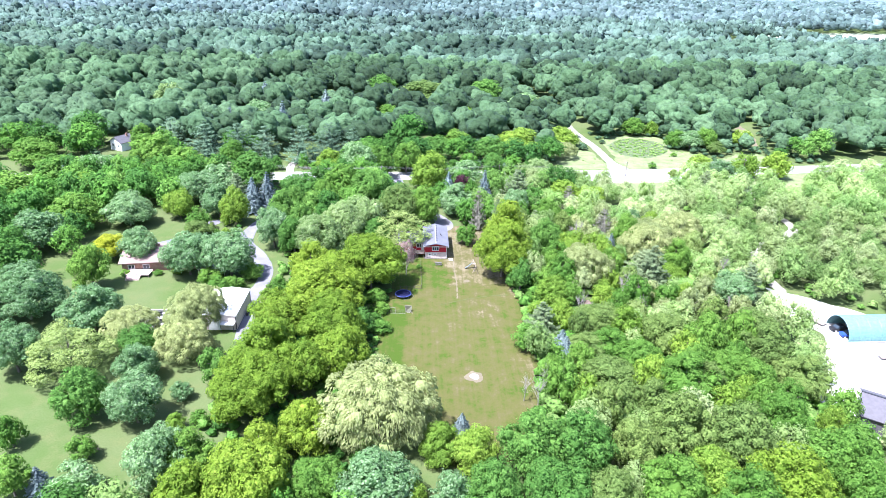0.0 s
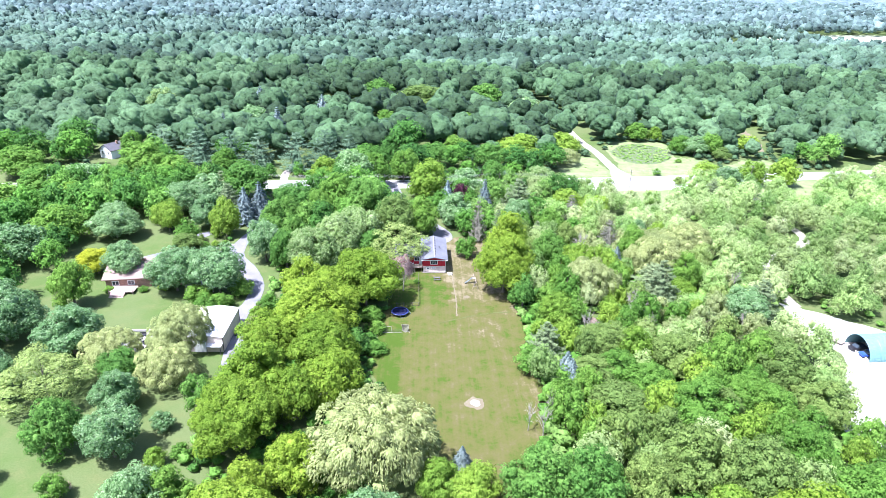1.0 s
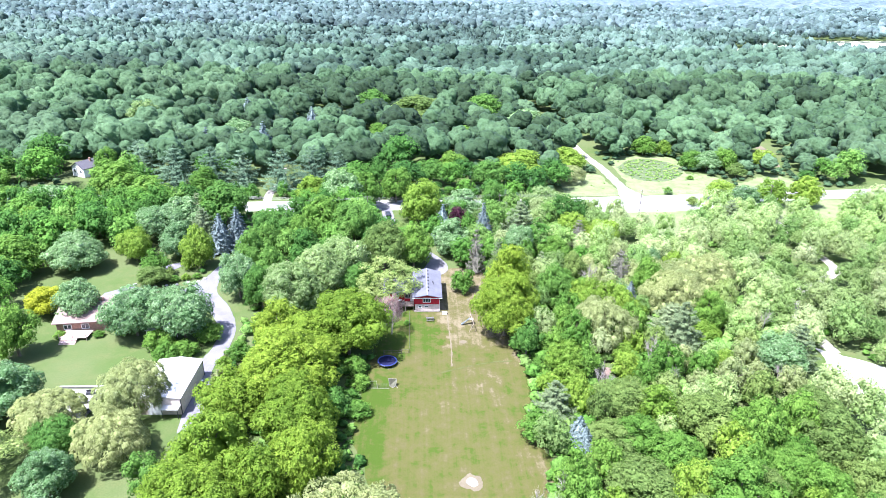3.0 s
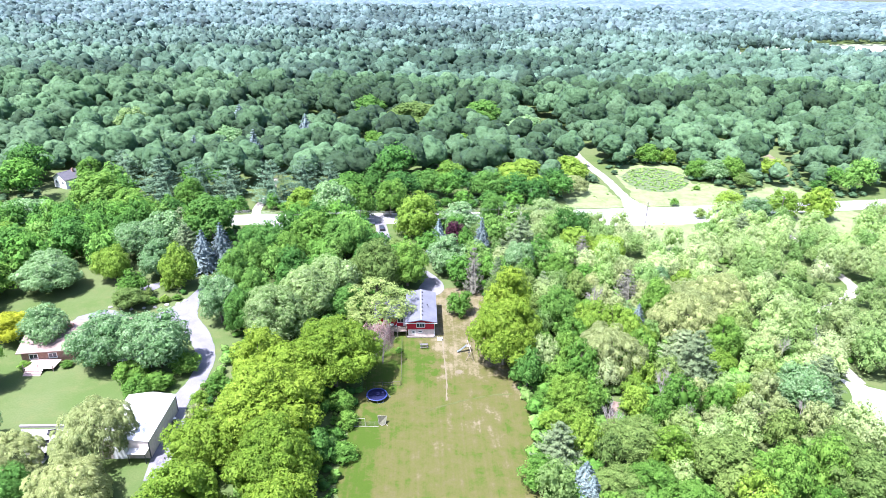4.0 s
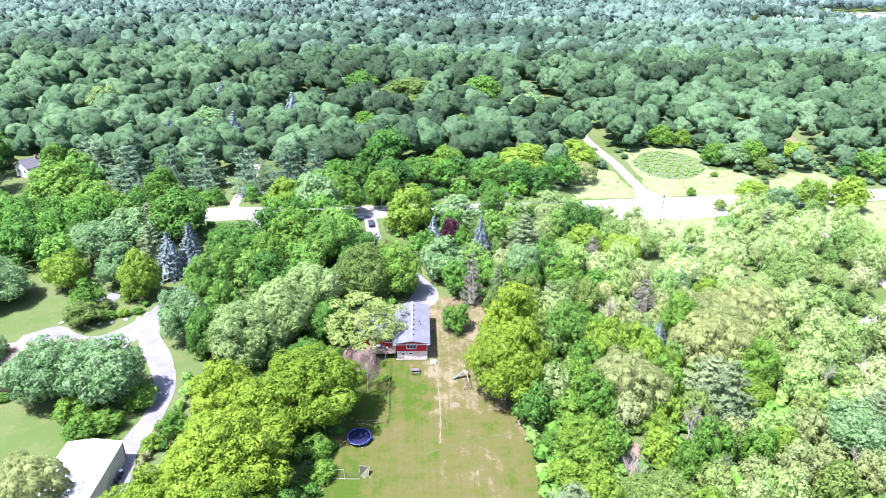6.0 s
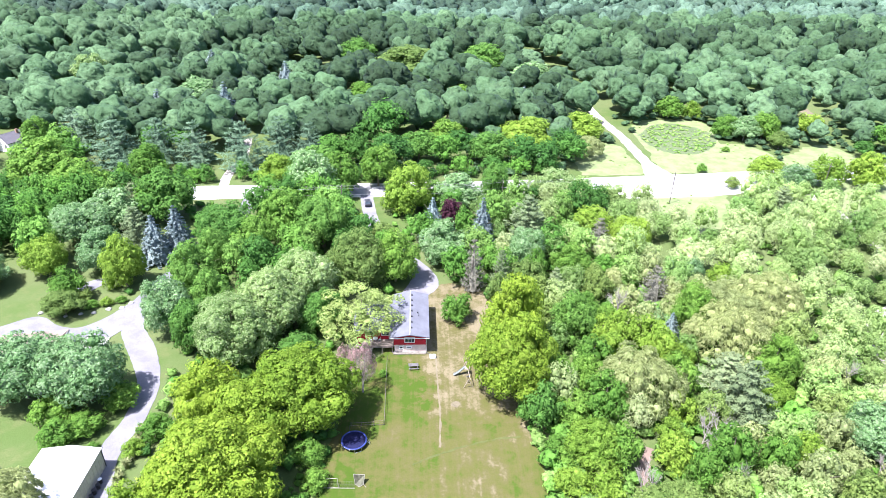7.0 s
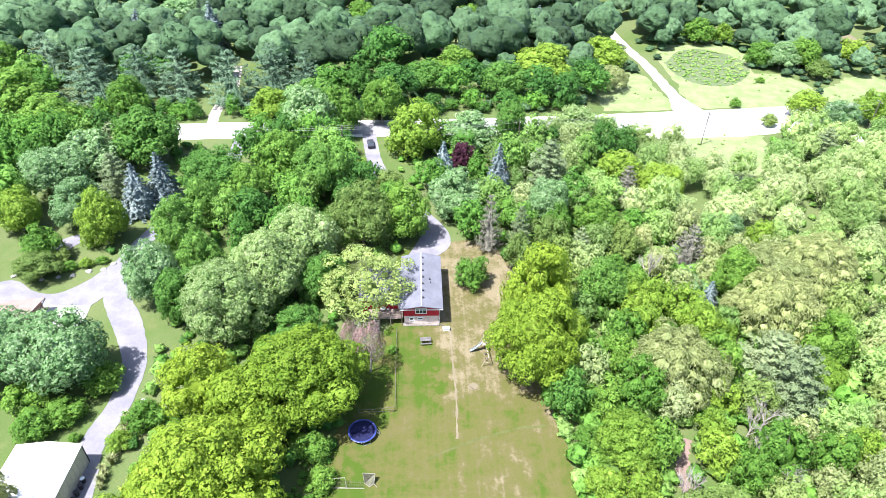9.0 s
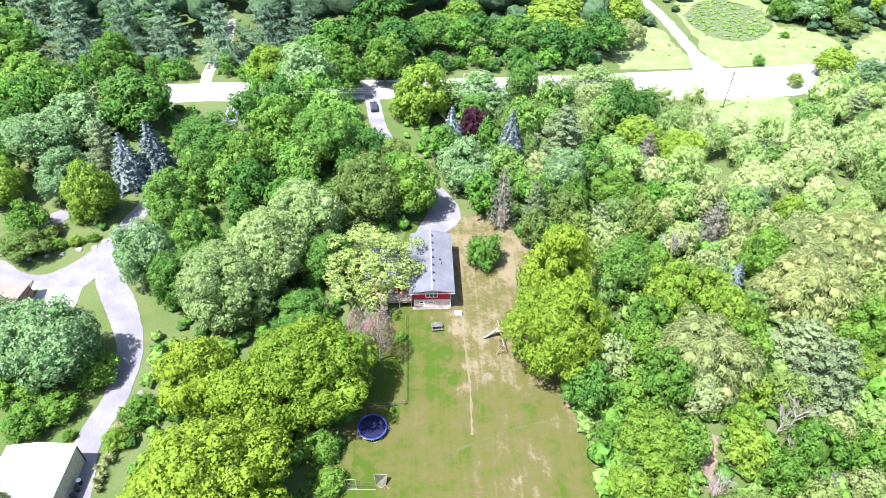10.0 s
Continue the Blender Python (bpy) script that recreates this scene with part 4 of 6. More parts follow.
grow("maple", -166.1, 268.3, 9.7, 13.0)
grow("walnut", -33.4, 130.4, 6.3, 12.0)
grow("walnut", -32.7, 114.9, 7.5, 14.0)
grow("walnut", -33.2, 101.2, 7.6, 14.0)
grow("walnut", -23.7, 109.6, 5.6, 12.0)
grow("oak", -14.5, 131.8, 3.5, 7.0)
grow("shrub", -10.0, 133.3, 3.0, 3.0)
grow("maple", 34.0, 155.0, 3.6, 7.0)
grow("lime", 72.5, 159.7, 4.3, 6.0)
grow("spruce", 33.6, 121.1, 1.9, 7.0)
grow("dead", 54.8, 148.3, 4.0, 9.0)
grow("olive", 58.5, 121.1, 4.1, 8.0)
grow("olive", 59.6, 106.5, 4.4, 9.0)
grow("maple", 43.5, 121.3, 4.9, 8.0)
grow("olive", 79.9, 126.6, 5.2, 10.0)
grow("silver", 84.0, 146.7, 6.0, 10.0)
grow("willow", 73.1, 183.9, 8.9, 10.0)
grow("pine", 65.1, 162.5, 6.5, 10.0)
grow("darkpine", -96.7, 280.6, 11.3, 18.7)
grow("darkpine", -118.5, 298.7, 10.0, 16.5)
grow("darkpine", -83.7, 285.2, 9.6, 17.6)
grow("darkpine", -71.2, 284.0, 8.5, 16.5)
grow("darkpine", -53.4, 278.1, 9.8, 18.7)
grow("darkpine", -42.4, 288.4, 9.1, 17.6)
grow("darkpine", -31.5, 286.0, 7.5, 15.4)
grow("spruce", -71.6, 328.0, 4.1, 21.0)
grow("spruce", -99.5, 330.3, 4.3, 16.8)
grow("spruce", -96.2, 397.1, 5.5, 19.6)
grow("spruce", -56.4, 377.7, 4.9, 18.2)
grow("silver", -89.5, 350.9, 11.6, 14.0)
grow("lime", 48.2, 298.6, 11.5, 13.0)
grow("oak", 32.1, 283.9, 7.9, 12.0)
grow("oak", 7.0, 288.3, 7.2, 11.0)
grow("maple", 17.2, 303.9, 7.4, 11.0)
grow("maple", -17.7, 347.8, 7.9, 14.0)
grow("olive", 0.9, 414.2, 19.2, 17.0)
grow("oak", 43.1, 420.9, 13.6, 17.0)
grow("oak", -26.5, 432.8, 11.6, 17.0)
grow("maple", 26.2, 346.2, 7.9, 13.0)
grow("silver", 64.2, 390.9, 12.6, 14.0)
grow("lime", 72.0, 314.0, 8.9, 10.0)
grow("willow", 69.1, 291.9, 6.2, 8.0)
grow("purple", 43.1, 345.8, 3.1, 9.8)
grow("spruce", 54.6, 353.2, 3.2, 12.6)
grow("lime", 143.4, 263.0, 6.0, 11.0)
grow("lime", 157.0, 263.2, 6.6, 12.5)
grow("lime", 125.1, 268.1, 6.1, 9.0)
grow("silver", 131.2, 260.2, 5.5, 9.0)
grow("yellow", 266.0, 482.0, 8.5, 17.0)
grow("pine", 116.5, 241.5, 5.0, 10.0)
grow("olive", 111.7, 262.6, 2.6, 4.0)
grow("juniper", 107.0, 276.7, 2.0, 3.0)
grow("juniper", 125.1, 297.9, 1.5, 2.0)
grow("silver", 138.0, 311.0, 7.0, 10.0)
grow("maple", 117.5, 341.0, 6.4, 10.0)
grow("lime", 128.0, 340.0, 4.0, 8.0)
grow("oak", -25.1, 260.8, 10.5, 15.0)
grow("chestnut", -149.7, 380.1, 8.5, 18.0)
grow("dead", 40.8, 137.7, 2.0, 9.0)
grow("dead", 53.9, 143.1, 2.0, 9.0)
grow("dead", 80.8, 141.0, 2.0, 7.0)
grow("dead", 89.0, 162.9, 2.5, 9.0)
grow("pine", 89.3, 149.0, 5.5, 12.0)
grow("olive", -70.5, 196.5, 2.2, 3.2)
grow("shrub", -67.5, 193.8, 1.6, 2.0)
grow("lime", -64.8, 194.8, 1.5, 2.0)
grow("shrub", -73.8, 192.0, 1.4, 1.8)
grow("shrub", -62.0, 196.0, 1.3, 1.6)
grow("olive", -76.5, 194.5, 1.6, 2.2)
grow("shrub", -84.0, 163.0, 1.5, 1.8)
grow("shrub", -75.0, 163.5, 1.4, 1.6)
grow("lime", -70.0, 164.5, 1.6, 2.0)
grow("oak", -14.5, 184.5, 5.2, 10.0)
grow("oak", -17.0, 172.0, 4.4, 8.0)
grow("maple", 131.5, 314.0, 5.6, 9.0)
grow("olive", 147.5, 301.0, 4.6, 7.0)
grow("lime", 168.0, 318.0, 6.0, 9.0)
grow("maple", 146.0, 312.0, 6.5, 11.0)
grow("walnut", -20.5, 124.5, 7.7, 15.0)
grow("walnut", -17.0, 114.0, 6.0, 13.0)

# ---- scrub and woods, too many to count ----
def cone_crown(seed, count):
    rng = np.random.default_rng(seed)
    z = 1 - rng.uniform(0, 1, count) ** 0.5 * 1.0
    a = rng.uniform(0, 2 * math.pi, count)
    p = np.stack([np.cos(a) * (1 - z) * 0.8, np.sin(a) * (1 - z) * 0.8, z * 2.2 - 0.9], 1)
    v, f, n = leaves(rng, p, np.stack([np.cos(a), np.sin(a), a * 0 + 0.6], 1), 0.4, three=True)
    k = 8
    ring = np.array([[0.6 * math.cos(i * 2 * math.pi / k), 0.6 * math.sin(i * 2 * math.pi / k), -0.8] for i in range(k)] + [[0, 0, 1.25]])
    return np.concatenate([v, ring]), np.concatenate([f, np.array([[i, (i + 1) % k, k] for i in range(k)]) + len(v)]), np.concatenate([n, unit(ring * np.array([1, 1, 0]) + np.array([0, 0, 0.4]))])


def spread(name, spots, templates, material, label, category):
    """Many crowns in one mesh. A spot: x, y, radius, height, tone, and the share of the height below the crown."""
    rng = np.random.default_rng(len(spots))
    spots = np.array(spots)
    pick = rng.integers(0, len(templates), len(spots))
    vs, fs, ns, ts, off = [], [], [], [], 0
    for k, (v, f, n) in enumerate(templates):
        s = spots[pick == k]
        if not len(s):
            continue
        a = rng.uniform(0, 2 * math.pi, len(s))
        ca, sa = np.cos(a)[:, None], np.sin(a)[:, None]
        half = (s[:, 3] * (1 - s[:, 5]) / 1.75)[:, None]
        x = (v[None, :, 0] * ca - v[None, :, 1] * sa) * s[:, 2:3] + s[:, 0:1]
        y = (v[None, :, 0] * sa + v[None, :, 1] * ca) * s[:, 2:3] + s[:, 1:2]
        z = v[None, :, 2] * half + s[:, 3:4] - half
        vs.append(np.stack([x, y, np.maximum(z, 0.0)], 2).reshape(-1, 3))
        ns.append(np.stack([n[None, :, 0] * ca - n[None, :, 1] * sa, n[None, :, 0] * sa + n[None, :, 1] * ca, np.repeat(n[None, :, 2], len(s), 0)], 2).reshape(-1, 3))
        fs.append((f[None] + (np.arange(len(s)) * len(v))[:, None, None] + off).reshape(-1, 3))
        ts.append(np.repeat(s[:, 4], len(v)))
        off += len(s) * len(v)
    me = np_mesh(name, np.concatenate(vs), np.concatenate(fs), material, np.concatenate(ts), np.concatenate(ns))
    return tagged(new(name, me), label, category, "", "stuff")


def scatter(seed, x0, x1, y0, y1, step, radius, tall, tones, room=0.75, keep=lambda x, y: True, low=0.15):
    """Spots on a loosened grid, clear of the open ground and of the trees that stand there already."""
    rng = random.Random(seed)
    spots = []
    for i in range(int((x1 - x0) / step)):
        for j in range(int((y1 - y0) / step)):
            x = x0 + (i + 0.5 * (j % 2) + rng.uniform(0.0, 0.9)) * step
            y = y0 + (j + rng.uniform(0.0, 0.9)) * step
            r = rng.uniform(*radius)
            h, tone = r * rng.uniform(*tall), rng.choice(tones) + rng.uniform(-0.08, 0.08)
            if not keep(x, y) or open_ground(x, y, r):
                continue
            if any((x - a) ** 2 + (y - b) ** 2 < (room * c + 0.45 * r) ** 2 for a, b, c in GROWN if abs(x - a) < 20):
                continue
            spots.append((x, y, r, h, tone, low))
    return spots


SCRUB = [broad_crown(151 + i, 3.4, 1100, 0.39, 12, 0.70, -0.6, (0.20, 0.42), point=0.15 * i) for i in range(5)]
FEATHERY = [broad_crown(171 + i, 3.4, 1500, 0.30, 12, 0.50, -0.6, (0.20, 0.42), 0.62, 0.95, point=0.12 * i) for i in range(5)]
NEAR = [lump_crown(101 + i, 18, 8, 18, 170, 0.12) for i in range(8)]
HALF = [lump_crown(141 + i, 13, 6, 13, 30, 0.14) for i in range(8)]
BUSHES = [lump_crown(111 + i, 8, 3, 7, 84, 0.22, -0.2) for i in range(4)]
FAR = [lump_crown(121 + i, 10, 5, 9, 8, 0.18) for i in range(6)] + [cone_crown(131, 60)]

# scrub on the far side of the lawn, in the middle ground and along the walnut row
young = scatter(1, 24, 86, 64, 205, 6.4, (2.4, 4.0), (2.1, 3.0), (0.0, 0.25, 0.5, 0.75, 1.0), 0.7)
for x, y, r, h, tone, _ in young:
    # eastern scrub takes paler kinds, partly to stand in for the glare there
    pale = x > 56 + 8 * math.sin(y * 0.09) and y > 136
    kinds = ("olive", "willow", "locust", "lime", "silver", "willow") if pale else ("maple", "lime", "olive", "lime", "maple", "olive")
    grow(kinds[int((tone + 0.08) * 5.1)], x, y, r, h, True)
sunny = scatter(1, 24, 150, 62, 262, 6.6, (2.4, 4.6), (2.0, 2.9), (0.1, 0.35, 0.5, 0.7, 0.85, 1.0), 0.72)
spread("sunny_scrub", sunny, FEATHERY, PALEWOOD, "tangle of pale young trees in full sun", "scrub")
scrub = scatter(2, -52, 62, 196, 254, 7.5, (3.0, 4.6), (2.2, 3.0), (0.1, 0.3, 0.5, 0.6), 0.75)
scrub += scatter(3, -62, 80, 48, 76, 7.0, (3.0, 5.0), (2.0, 2.6), (0.2, 0.4, 0.6, 0.7), 0.8)
spread("scrub_trees", scrub, SCRUB, MIXED, "tangle of young scrub trees in mixed greens", "scrub")
scrub2 = scatter(14, -132, -64, 207, 252, 8.0, (3.8, 5.8), (2.3, 2.9), (0.2, 0.4, 0.6, 0.9), 0.75)
for i in range(24):
    x = -144 + i * 5.4 + 1.3 * math.sin(i * 2.1)
    if -57 < x < -40:
        continue
    scrub2.append((x, 246.5 + 0.05 * x * 0.7 - 1.5 + 1.5 * math.sin(i * 1.7), 4.6 + 0.8 * math.sin(i * 3.3), 13.0 + 1.6 * math.sin(i * 2.7), 0.45 + 0.4 * math.sin(i * 4.1), 0.08))
spread("roadside_trees", [(*s[:4], s[4] * 0.55, s[5]) for s in scrub2], SCRUB, MIXED, "mixed trees along the near side of the road", "trees")
west = scatter(4, -300, -98, 110, 256, 11.5, (4.0, 7.0), (2.0, 2.7), (0.1, 0.3, 0.4, 0.8, 0.9), 0.85, lambda x, y: abs(x) < 0.72 * y + 40)
east = scatter(5, 150, 330, 110, 268, 7.2, (3.0, 5.0), (2.0, 2.6), (0.1, 0.3, 0.5, 0.8), 0.85, lambda x, y: abs(x) < 0.72 * y + 30)
spread("eastern_trees", east, FEATHERY, PALEWOOD, "sunlit pale trees beyond the gravel yard", "trees")
spread("outlying_trees", [(*s[:4], s[4] * 0.55, s[5]) for s in west], SCRUB, MIXED, "outlying mixed trees over grass", "trees")
under = scatter(16, 24, 86, 64, 205, 2.9, (1.4, 2.5), (1.0, 1.7), (0.4, 0.55, 0.65), 0.3, low=0.0)
under += scatter(26, 24, 62, 100, 170, 3.4, (1.2, 2.0), (1.0, 1.6), (0.35, 0.5, 0.6), 0.3, low=0.0)
under += [(40.9, 142.0, 1.7, 2.3, 0.5, 0.0), (39.8, 140.2, 1.6, 2.0, 0.6, 0.0), (48.3, 142.7, 1.9, 2.5, 0.55, 0.0), (49.6, 148.2, 1.8, 2.4, 0.5, 0.0)]
under += scatter(6, 86, 125, 66, 258, 4.6, (1.1, 2.1), (1.1, 1.9), (0.4, 0.55, 0.65, 0.8), 0.35, low=0.0)
under += scatter(7, -42, -9, 72, 196, 3.0, (1.0, 2.0), (1.0, 1.7), (0.1, 0.3, 0.5), 0.3, low=0.0)
under += scatter(8, -62, 62, 196, 256, 3.8, (1.0, 2.2), (1.0, 1.6), (0.1, 0.3, 0.5), 0.35, low=0.0)
edge = scatter(17, 22, 34, 96, 162, 1.2, (0.5, 1.0), (0.7, 1.3), (0.3, 0.4, 0.5), 0.1, low=0.0)
edge += scatter(18, -14, -7.5, 108, 150, 1.5, (0.5, 0.9), (0.7, 1.2), (0.3, 0.4, 0.5), 0.1, low=0.0)
spread("tall_weeds", edge, BUSHES, MIXED, "tall bright weeds along the edges of the lawn", "weeds")
spread("undergrowth", under, BUSHES, MIXED, "dense leafy undergrowth beneath the trees", "undergrowth")
tufts = random.Random(33)
weeds = []
for i in range(480):
    x, y = tufts.uniform(96, 129), tufts.uniform(294, 333)
    if inside(WEED_OUT, x, y):
        r = tufts.uniform(0.4, 0.95)
        weeds.append((x, y, r, r * tufts.uniform(0.5, 0.9), tufts.uniform(0.5, 0.9), 0.0))
for i in range(260):
    x, y = tufts.uniform(76, 175), tufts.uniform(226, 340)
    if any(inside(p, x, y) for p in (FIELD_OUT, LOT_OUT, STRIP_OUT, WEST_OUT, CORNER_OUT)) and off_line(LANE, x, y) > 4:
        r = tufts.uniform(0.25, 0.7)
        weeds.append((x, y, r, r * tufts.uniform(0.6, 1.1), tufts.uniform(0.5, 0.95), 0.0))
spread("meadow_weeds", weeds, BUSHES, MIXED, "rank weed tufts in the pale meadow", "weeds")
GAPS = [[(-262, 372), (-290, 404), (-246, 408), (-238, 376)], [(-230, 300), (-225, 318), (-205, 318), (-205, 300)], [(-62, 405), (-40, 412), (-44, 440), (-66, 436)], [(-170, 355), (-150, 358), (-152, 372), (-172, 370)],
        [(150, 352), (162, 370), (175, 366), (166, 346)]]
beyond = scatter(9, -330, 340, 276, 440, 9.0, (3.6, 8.2), (1.7, 2.6), (0.0, 0.1, 0.2, 0.35, 0.5, 0.65, 0.8, 0.95), 0.8, lambda x, y: abs(x) < 0.72 * y + 60 and not any(inside(g, x, y) for g in GAPS), 0.28)
# darker middle stands for cloud shade, put into the tone; sides are paler
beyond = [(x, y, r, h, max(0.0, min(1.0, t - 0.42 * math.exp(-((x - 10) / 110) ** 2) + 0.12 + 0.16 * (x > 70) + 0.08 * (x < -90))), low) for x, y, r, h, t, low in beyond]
for i in range(38):
    x = -150 + i * 5.5 + 1.2 * math.sin(i * 2.3)
    if off_line(XDRIVE, x, 273.5) > 4.5 and x < 60:
        beyond.append((x, 272.6 + 0.06 * x + 1.5 * math.sin(i * 1.9), 3.2 + 0.8 * math.sin(i * 3.1), 5.5 + 1.8 * math.sin(i * 2.9), 0.45 + 0.3 * math.sin(i * 4.7), 0.0))
spread("woods_edge", [(*s[:4], s[4] * 0.5, s[5]) for s in beyond if s[1] < 298], SCRUB, MIXED, "trees and shrubs along the far side of the road", "trees")
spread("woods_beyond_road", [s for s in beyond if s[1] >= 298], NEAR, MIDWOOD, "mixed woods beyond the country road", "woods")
below = scatter(36, -160, 200, 270, 350, 5.2, (1.5, 2.8), (0.9, 1.5), (0.2, 0.4, 0.5, 0.65), 0.3, lambda x, y: x > 58 or y < 300, 0.0)
spread("woodland_brush", below, BUSHES, MIDWOOD, "leafy brush under the woods beyond the road", "undergrowth")
FIELDS = [[(-720, 1480), (-640, 1560), (-300, 1540), (-420, 1460)], [(900, 1350), (880, 1420), (1300, 1450), (1320, 1370)], [(150, 1600), (180, 1680), (600, 1690), (560, 1610)], [(540, 800), (520, 1010), (900, 1080), (960, 800)], [(370, 760), (360, 905), (480, 905), (500, 780)]]
for f in FIELDS[3:]:
    sheet("far_field", f, 0.6, HAY, "pale open field among the far woods", "field", 6.0)
rng = random.Random(12)
woods_spots, y = [], 440.0
while y < 1900:
    step = 10.0 + min(y - 440, 600) / 260 + max(0, y - 1040) / 170
    x = -0.72 * y - 60
    while x < 0.72 * y + 60:
        x += step * rng.uniform(0.7, 1.3)
        yy = y + rng.uniform(-0.5, 0.5) * step
        patch = noise.noise(Vector((x * 0.006, yy * 0.006, 3.3)))
        if patch > 0.62 or any(inside(f, x, yy) for f in FIELDS) or off_line(LANE, x, yy) < 8:
            continue
        r = rng.choice((4.5, 6.0, 7.0, 8.0, 9.5)) * rng.uniform(0.85, 1.15) * (0.92 + 0.22 * (y > 1030) + max(0, y - 1000) / 2600)
        # leaf tone differs by tree; broad patches and a dip paint in cloud shade
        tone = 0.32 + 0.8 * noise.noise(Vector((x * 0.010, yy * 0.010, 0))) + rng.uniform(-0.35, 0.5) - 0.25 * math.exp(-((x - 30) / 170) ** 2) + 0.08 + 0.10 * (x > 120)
        woods_spots.append((x, yy, r, r * rng.uniform(1.2, 1.7) + rng.uniform(6, 10) + 5 * patch, max(0.0, min(1.0, tone)), 0.32))
    y += step * 0.92
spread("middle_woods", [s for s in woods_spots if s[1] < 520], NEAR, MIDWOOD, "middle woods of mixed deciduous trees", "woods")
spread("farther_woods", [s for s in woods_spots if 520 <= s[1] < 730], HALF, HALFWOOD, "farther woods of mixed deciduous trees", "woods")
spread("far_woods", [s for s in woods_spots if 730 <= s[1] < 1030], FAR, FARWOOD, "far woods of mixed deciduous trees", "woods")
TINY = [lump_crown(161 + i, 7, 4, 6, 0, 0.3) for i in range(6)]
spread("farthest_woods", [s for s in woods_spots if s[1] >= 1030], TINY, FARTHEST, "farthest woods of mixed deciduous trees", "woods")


def canopy():
    """The roof of the most distant woods, out to the horizon: rounded crowns side by side, fields left out."""
    rng = np.random.default_rng(5)
    na, nr = 480, 95
    ang = np.linspace(-0.76, 0.76, na)
    rad = 1860 * (4950 / 1860) ** (np.linspace(0, 1, nr))
    A, R = np.meshgrid(ang, rad, indexing="ij")
    A = A + rng.uniform(-0.4, 0.4, A.shape) * (ang[1] - ang[0])
    R = R * (1 + rng.uniform(-0.35, 0.35, R.shape) * 0.0074)
    X, Y = np.sin(A) * R, np.cos(A) * R
    cell = np.where(R < 1700, 13.0, np.where(R < 2800, 21.0, 34.0))
    best, tone = np.full(X.shape, -99.0), np.zeros(X.shape)
    for i in (-1, 0, 1):
        for j in (-1, 0, 1):
            cx, cy = np.floor(X / cell) + i, np.floor(Y / cell) + j
            h1 = np.modf(np.abs(np.sin(cx * 12.9898 + cy * 78.233) * 43758.5453))[0]
            h2 = np.modf(np.abs(np.sin(cx * 39.3468 + cy * 11.135) * 24634.6345))[0]
            h3 = np.modf(np.abs(np.sin(cx * 73.156 + cy * 52.235) * 14375.5964))[0]
            d2 = ((X / cell - cx - h1) ** 2 + (Y / cell - cy - h2) ** 2)
            top = 9 + 13 * h3 - 20 * d2
            tone = np.where(top > best, h1 * 0.7 + h3 * 0.3, tone)
            best = np.maximum(best, top)
    Z = np.maximum(best, 3.0) + 4 * np.sin(X * 0.004 + 2) * np.sin(Y * 0.003)
    gaps = np.sin(X * 0.0061 + 0.7) * np.sin(Y * 0.0043 + 2.0) + 0.5 * np.sin(X * 0.0017 - Y * 0.0031)
    Z = np.where(gaps > 1.18, -1.0, Z)
    idx = np.arange(na * nr).reshape(na, nr)
    quads = np.stack([idx[:-1, :-1], idx[1:, :-1], idx[1:, 1:], idx[:-1, 1:]], 2).reshape(-1, 4)
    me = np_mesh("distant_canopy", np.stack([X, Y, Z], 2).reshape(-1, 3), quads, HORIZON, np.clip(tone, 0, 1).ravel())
    me.polygons.foreach_set("use_smooth", [True] * len(me.polygons))
    return tagged(new("distant_canopy", me), "rolling canopy of distant woods to the horizon", "woods", "", "stuff")


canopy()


# ---- the red house ----
WHITE = plain("white_paint", (0.70, 0.70, 0.69), 0.5, vary=0.06)
RED = plain("red_siding", (0.34, 0.010, 0.024), 0.6, vary=0.15, scale=0.8)
CREAM = plain("cream_block", (0.50, 0.41, 0.37), 0.8, vary=0.12)
SHINGLE = plain("pale_grey_shingles", (0.092, 0.094, 0.113), 0.85, vary=0.12, scale=0.5, bump=0.4)
DARK = plain("black_metal", (0.03, 0.03, 0.035), 0.5, vary=0.1)
GLASS = plain("dark_window_glass", (0.03, 0.04, 0.05), 0.08, vary=0.05, spec=0.6)
DECKWOOD = plain("weathered_boards", (0.24, 0.19, 0.16), 0.85, vary=0.25)
TAN = plain("tan_metal_siding", (0.56, 0.475, 0.42), 0.6, vary=0.08)
ROOFWHITE = plain("white_metal_roof", (0.55, 0.54, 0.53), 0.5, vary=0.05)
PINKROOF = plain("rose_brown_shingles", (0.185, 0.135, 0.118), 0.85, vary=0.12, scale=0.4, bump=0.4)
BRICK = plain("brown_brick", (0.27, 0.16, 0.12), 0.85, vary=0.2)
TEAL = plain("teal_steel", (0.10, 0.185, 0.19), 0.5, vary=0.12)
GREYROOF = plain("grey_barn_roof", (0.075, 0.07, 0.08), 0.6, vary=0.1)


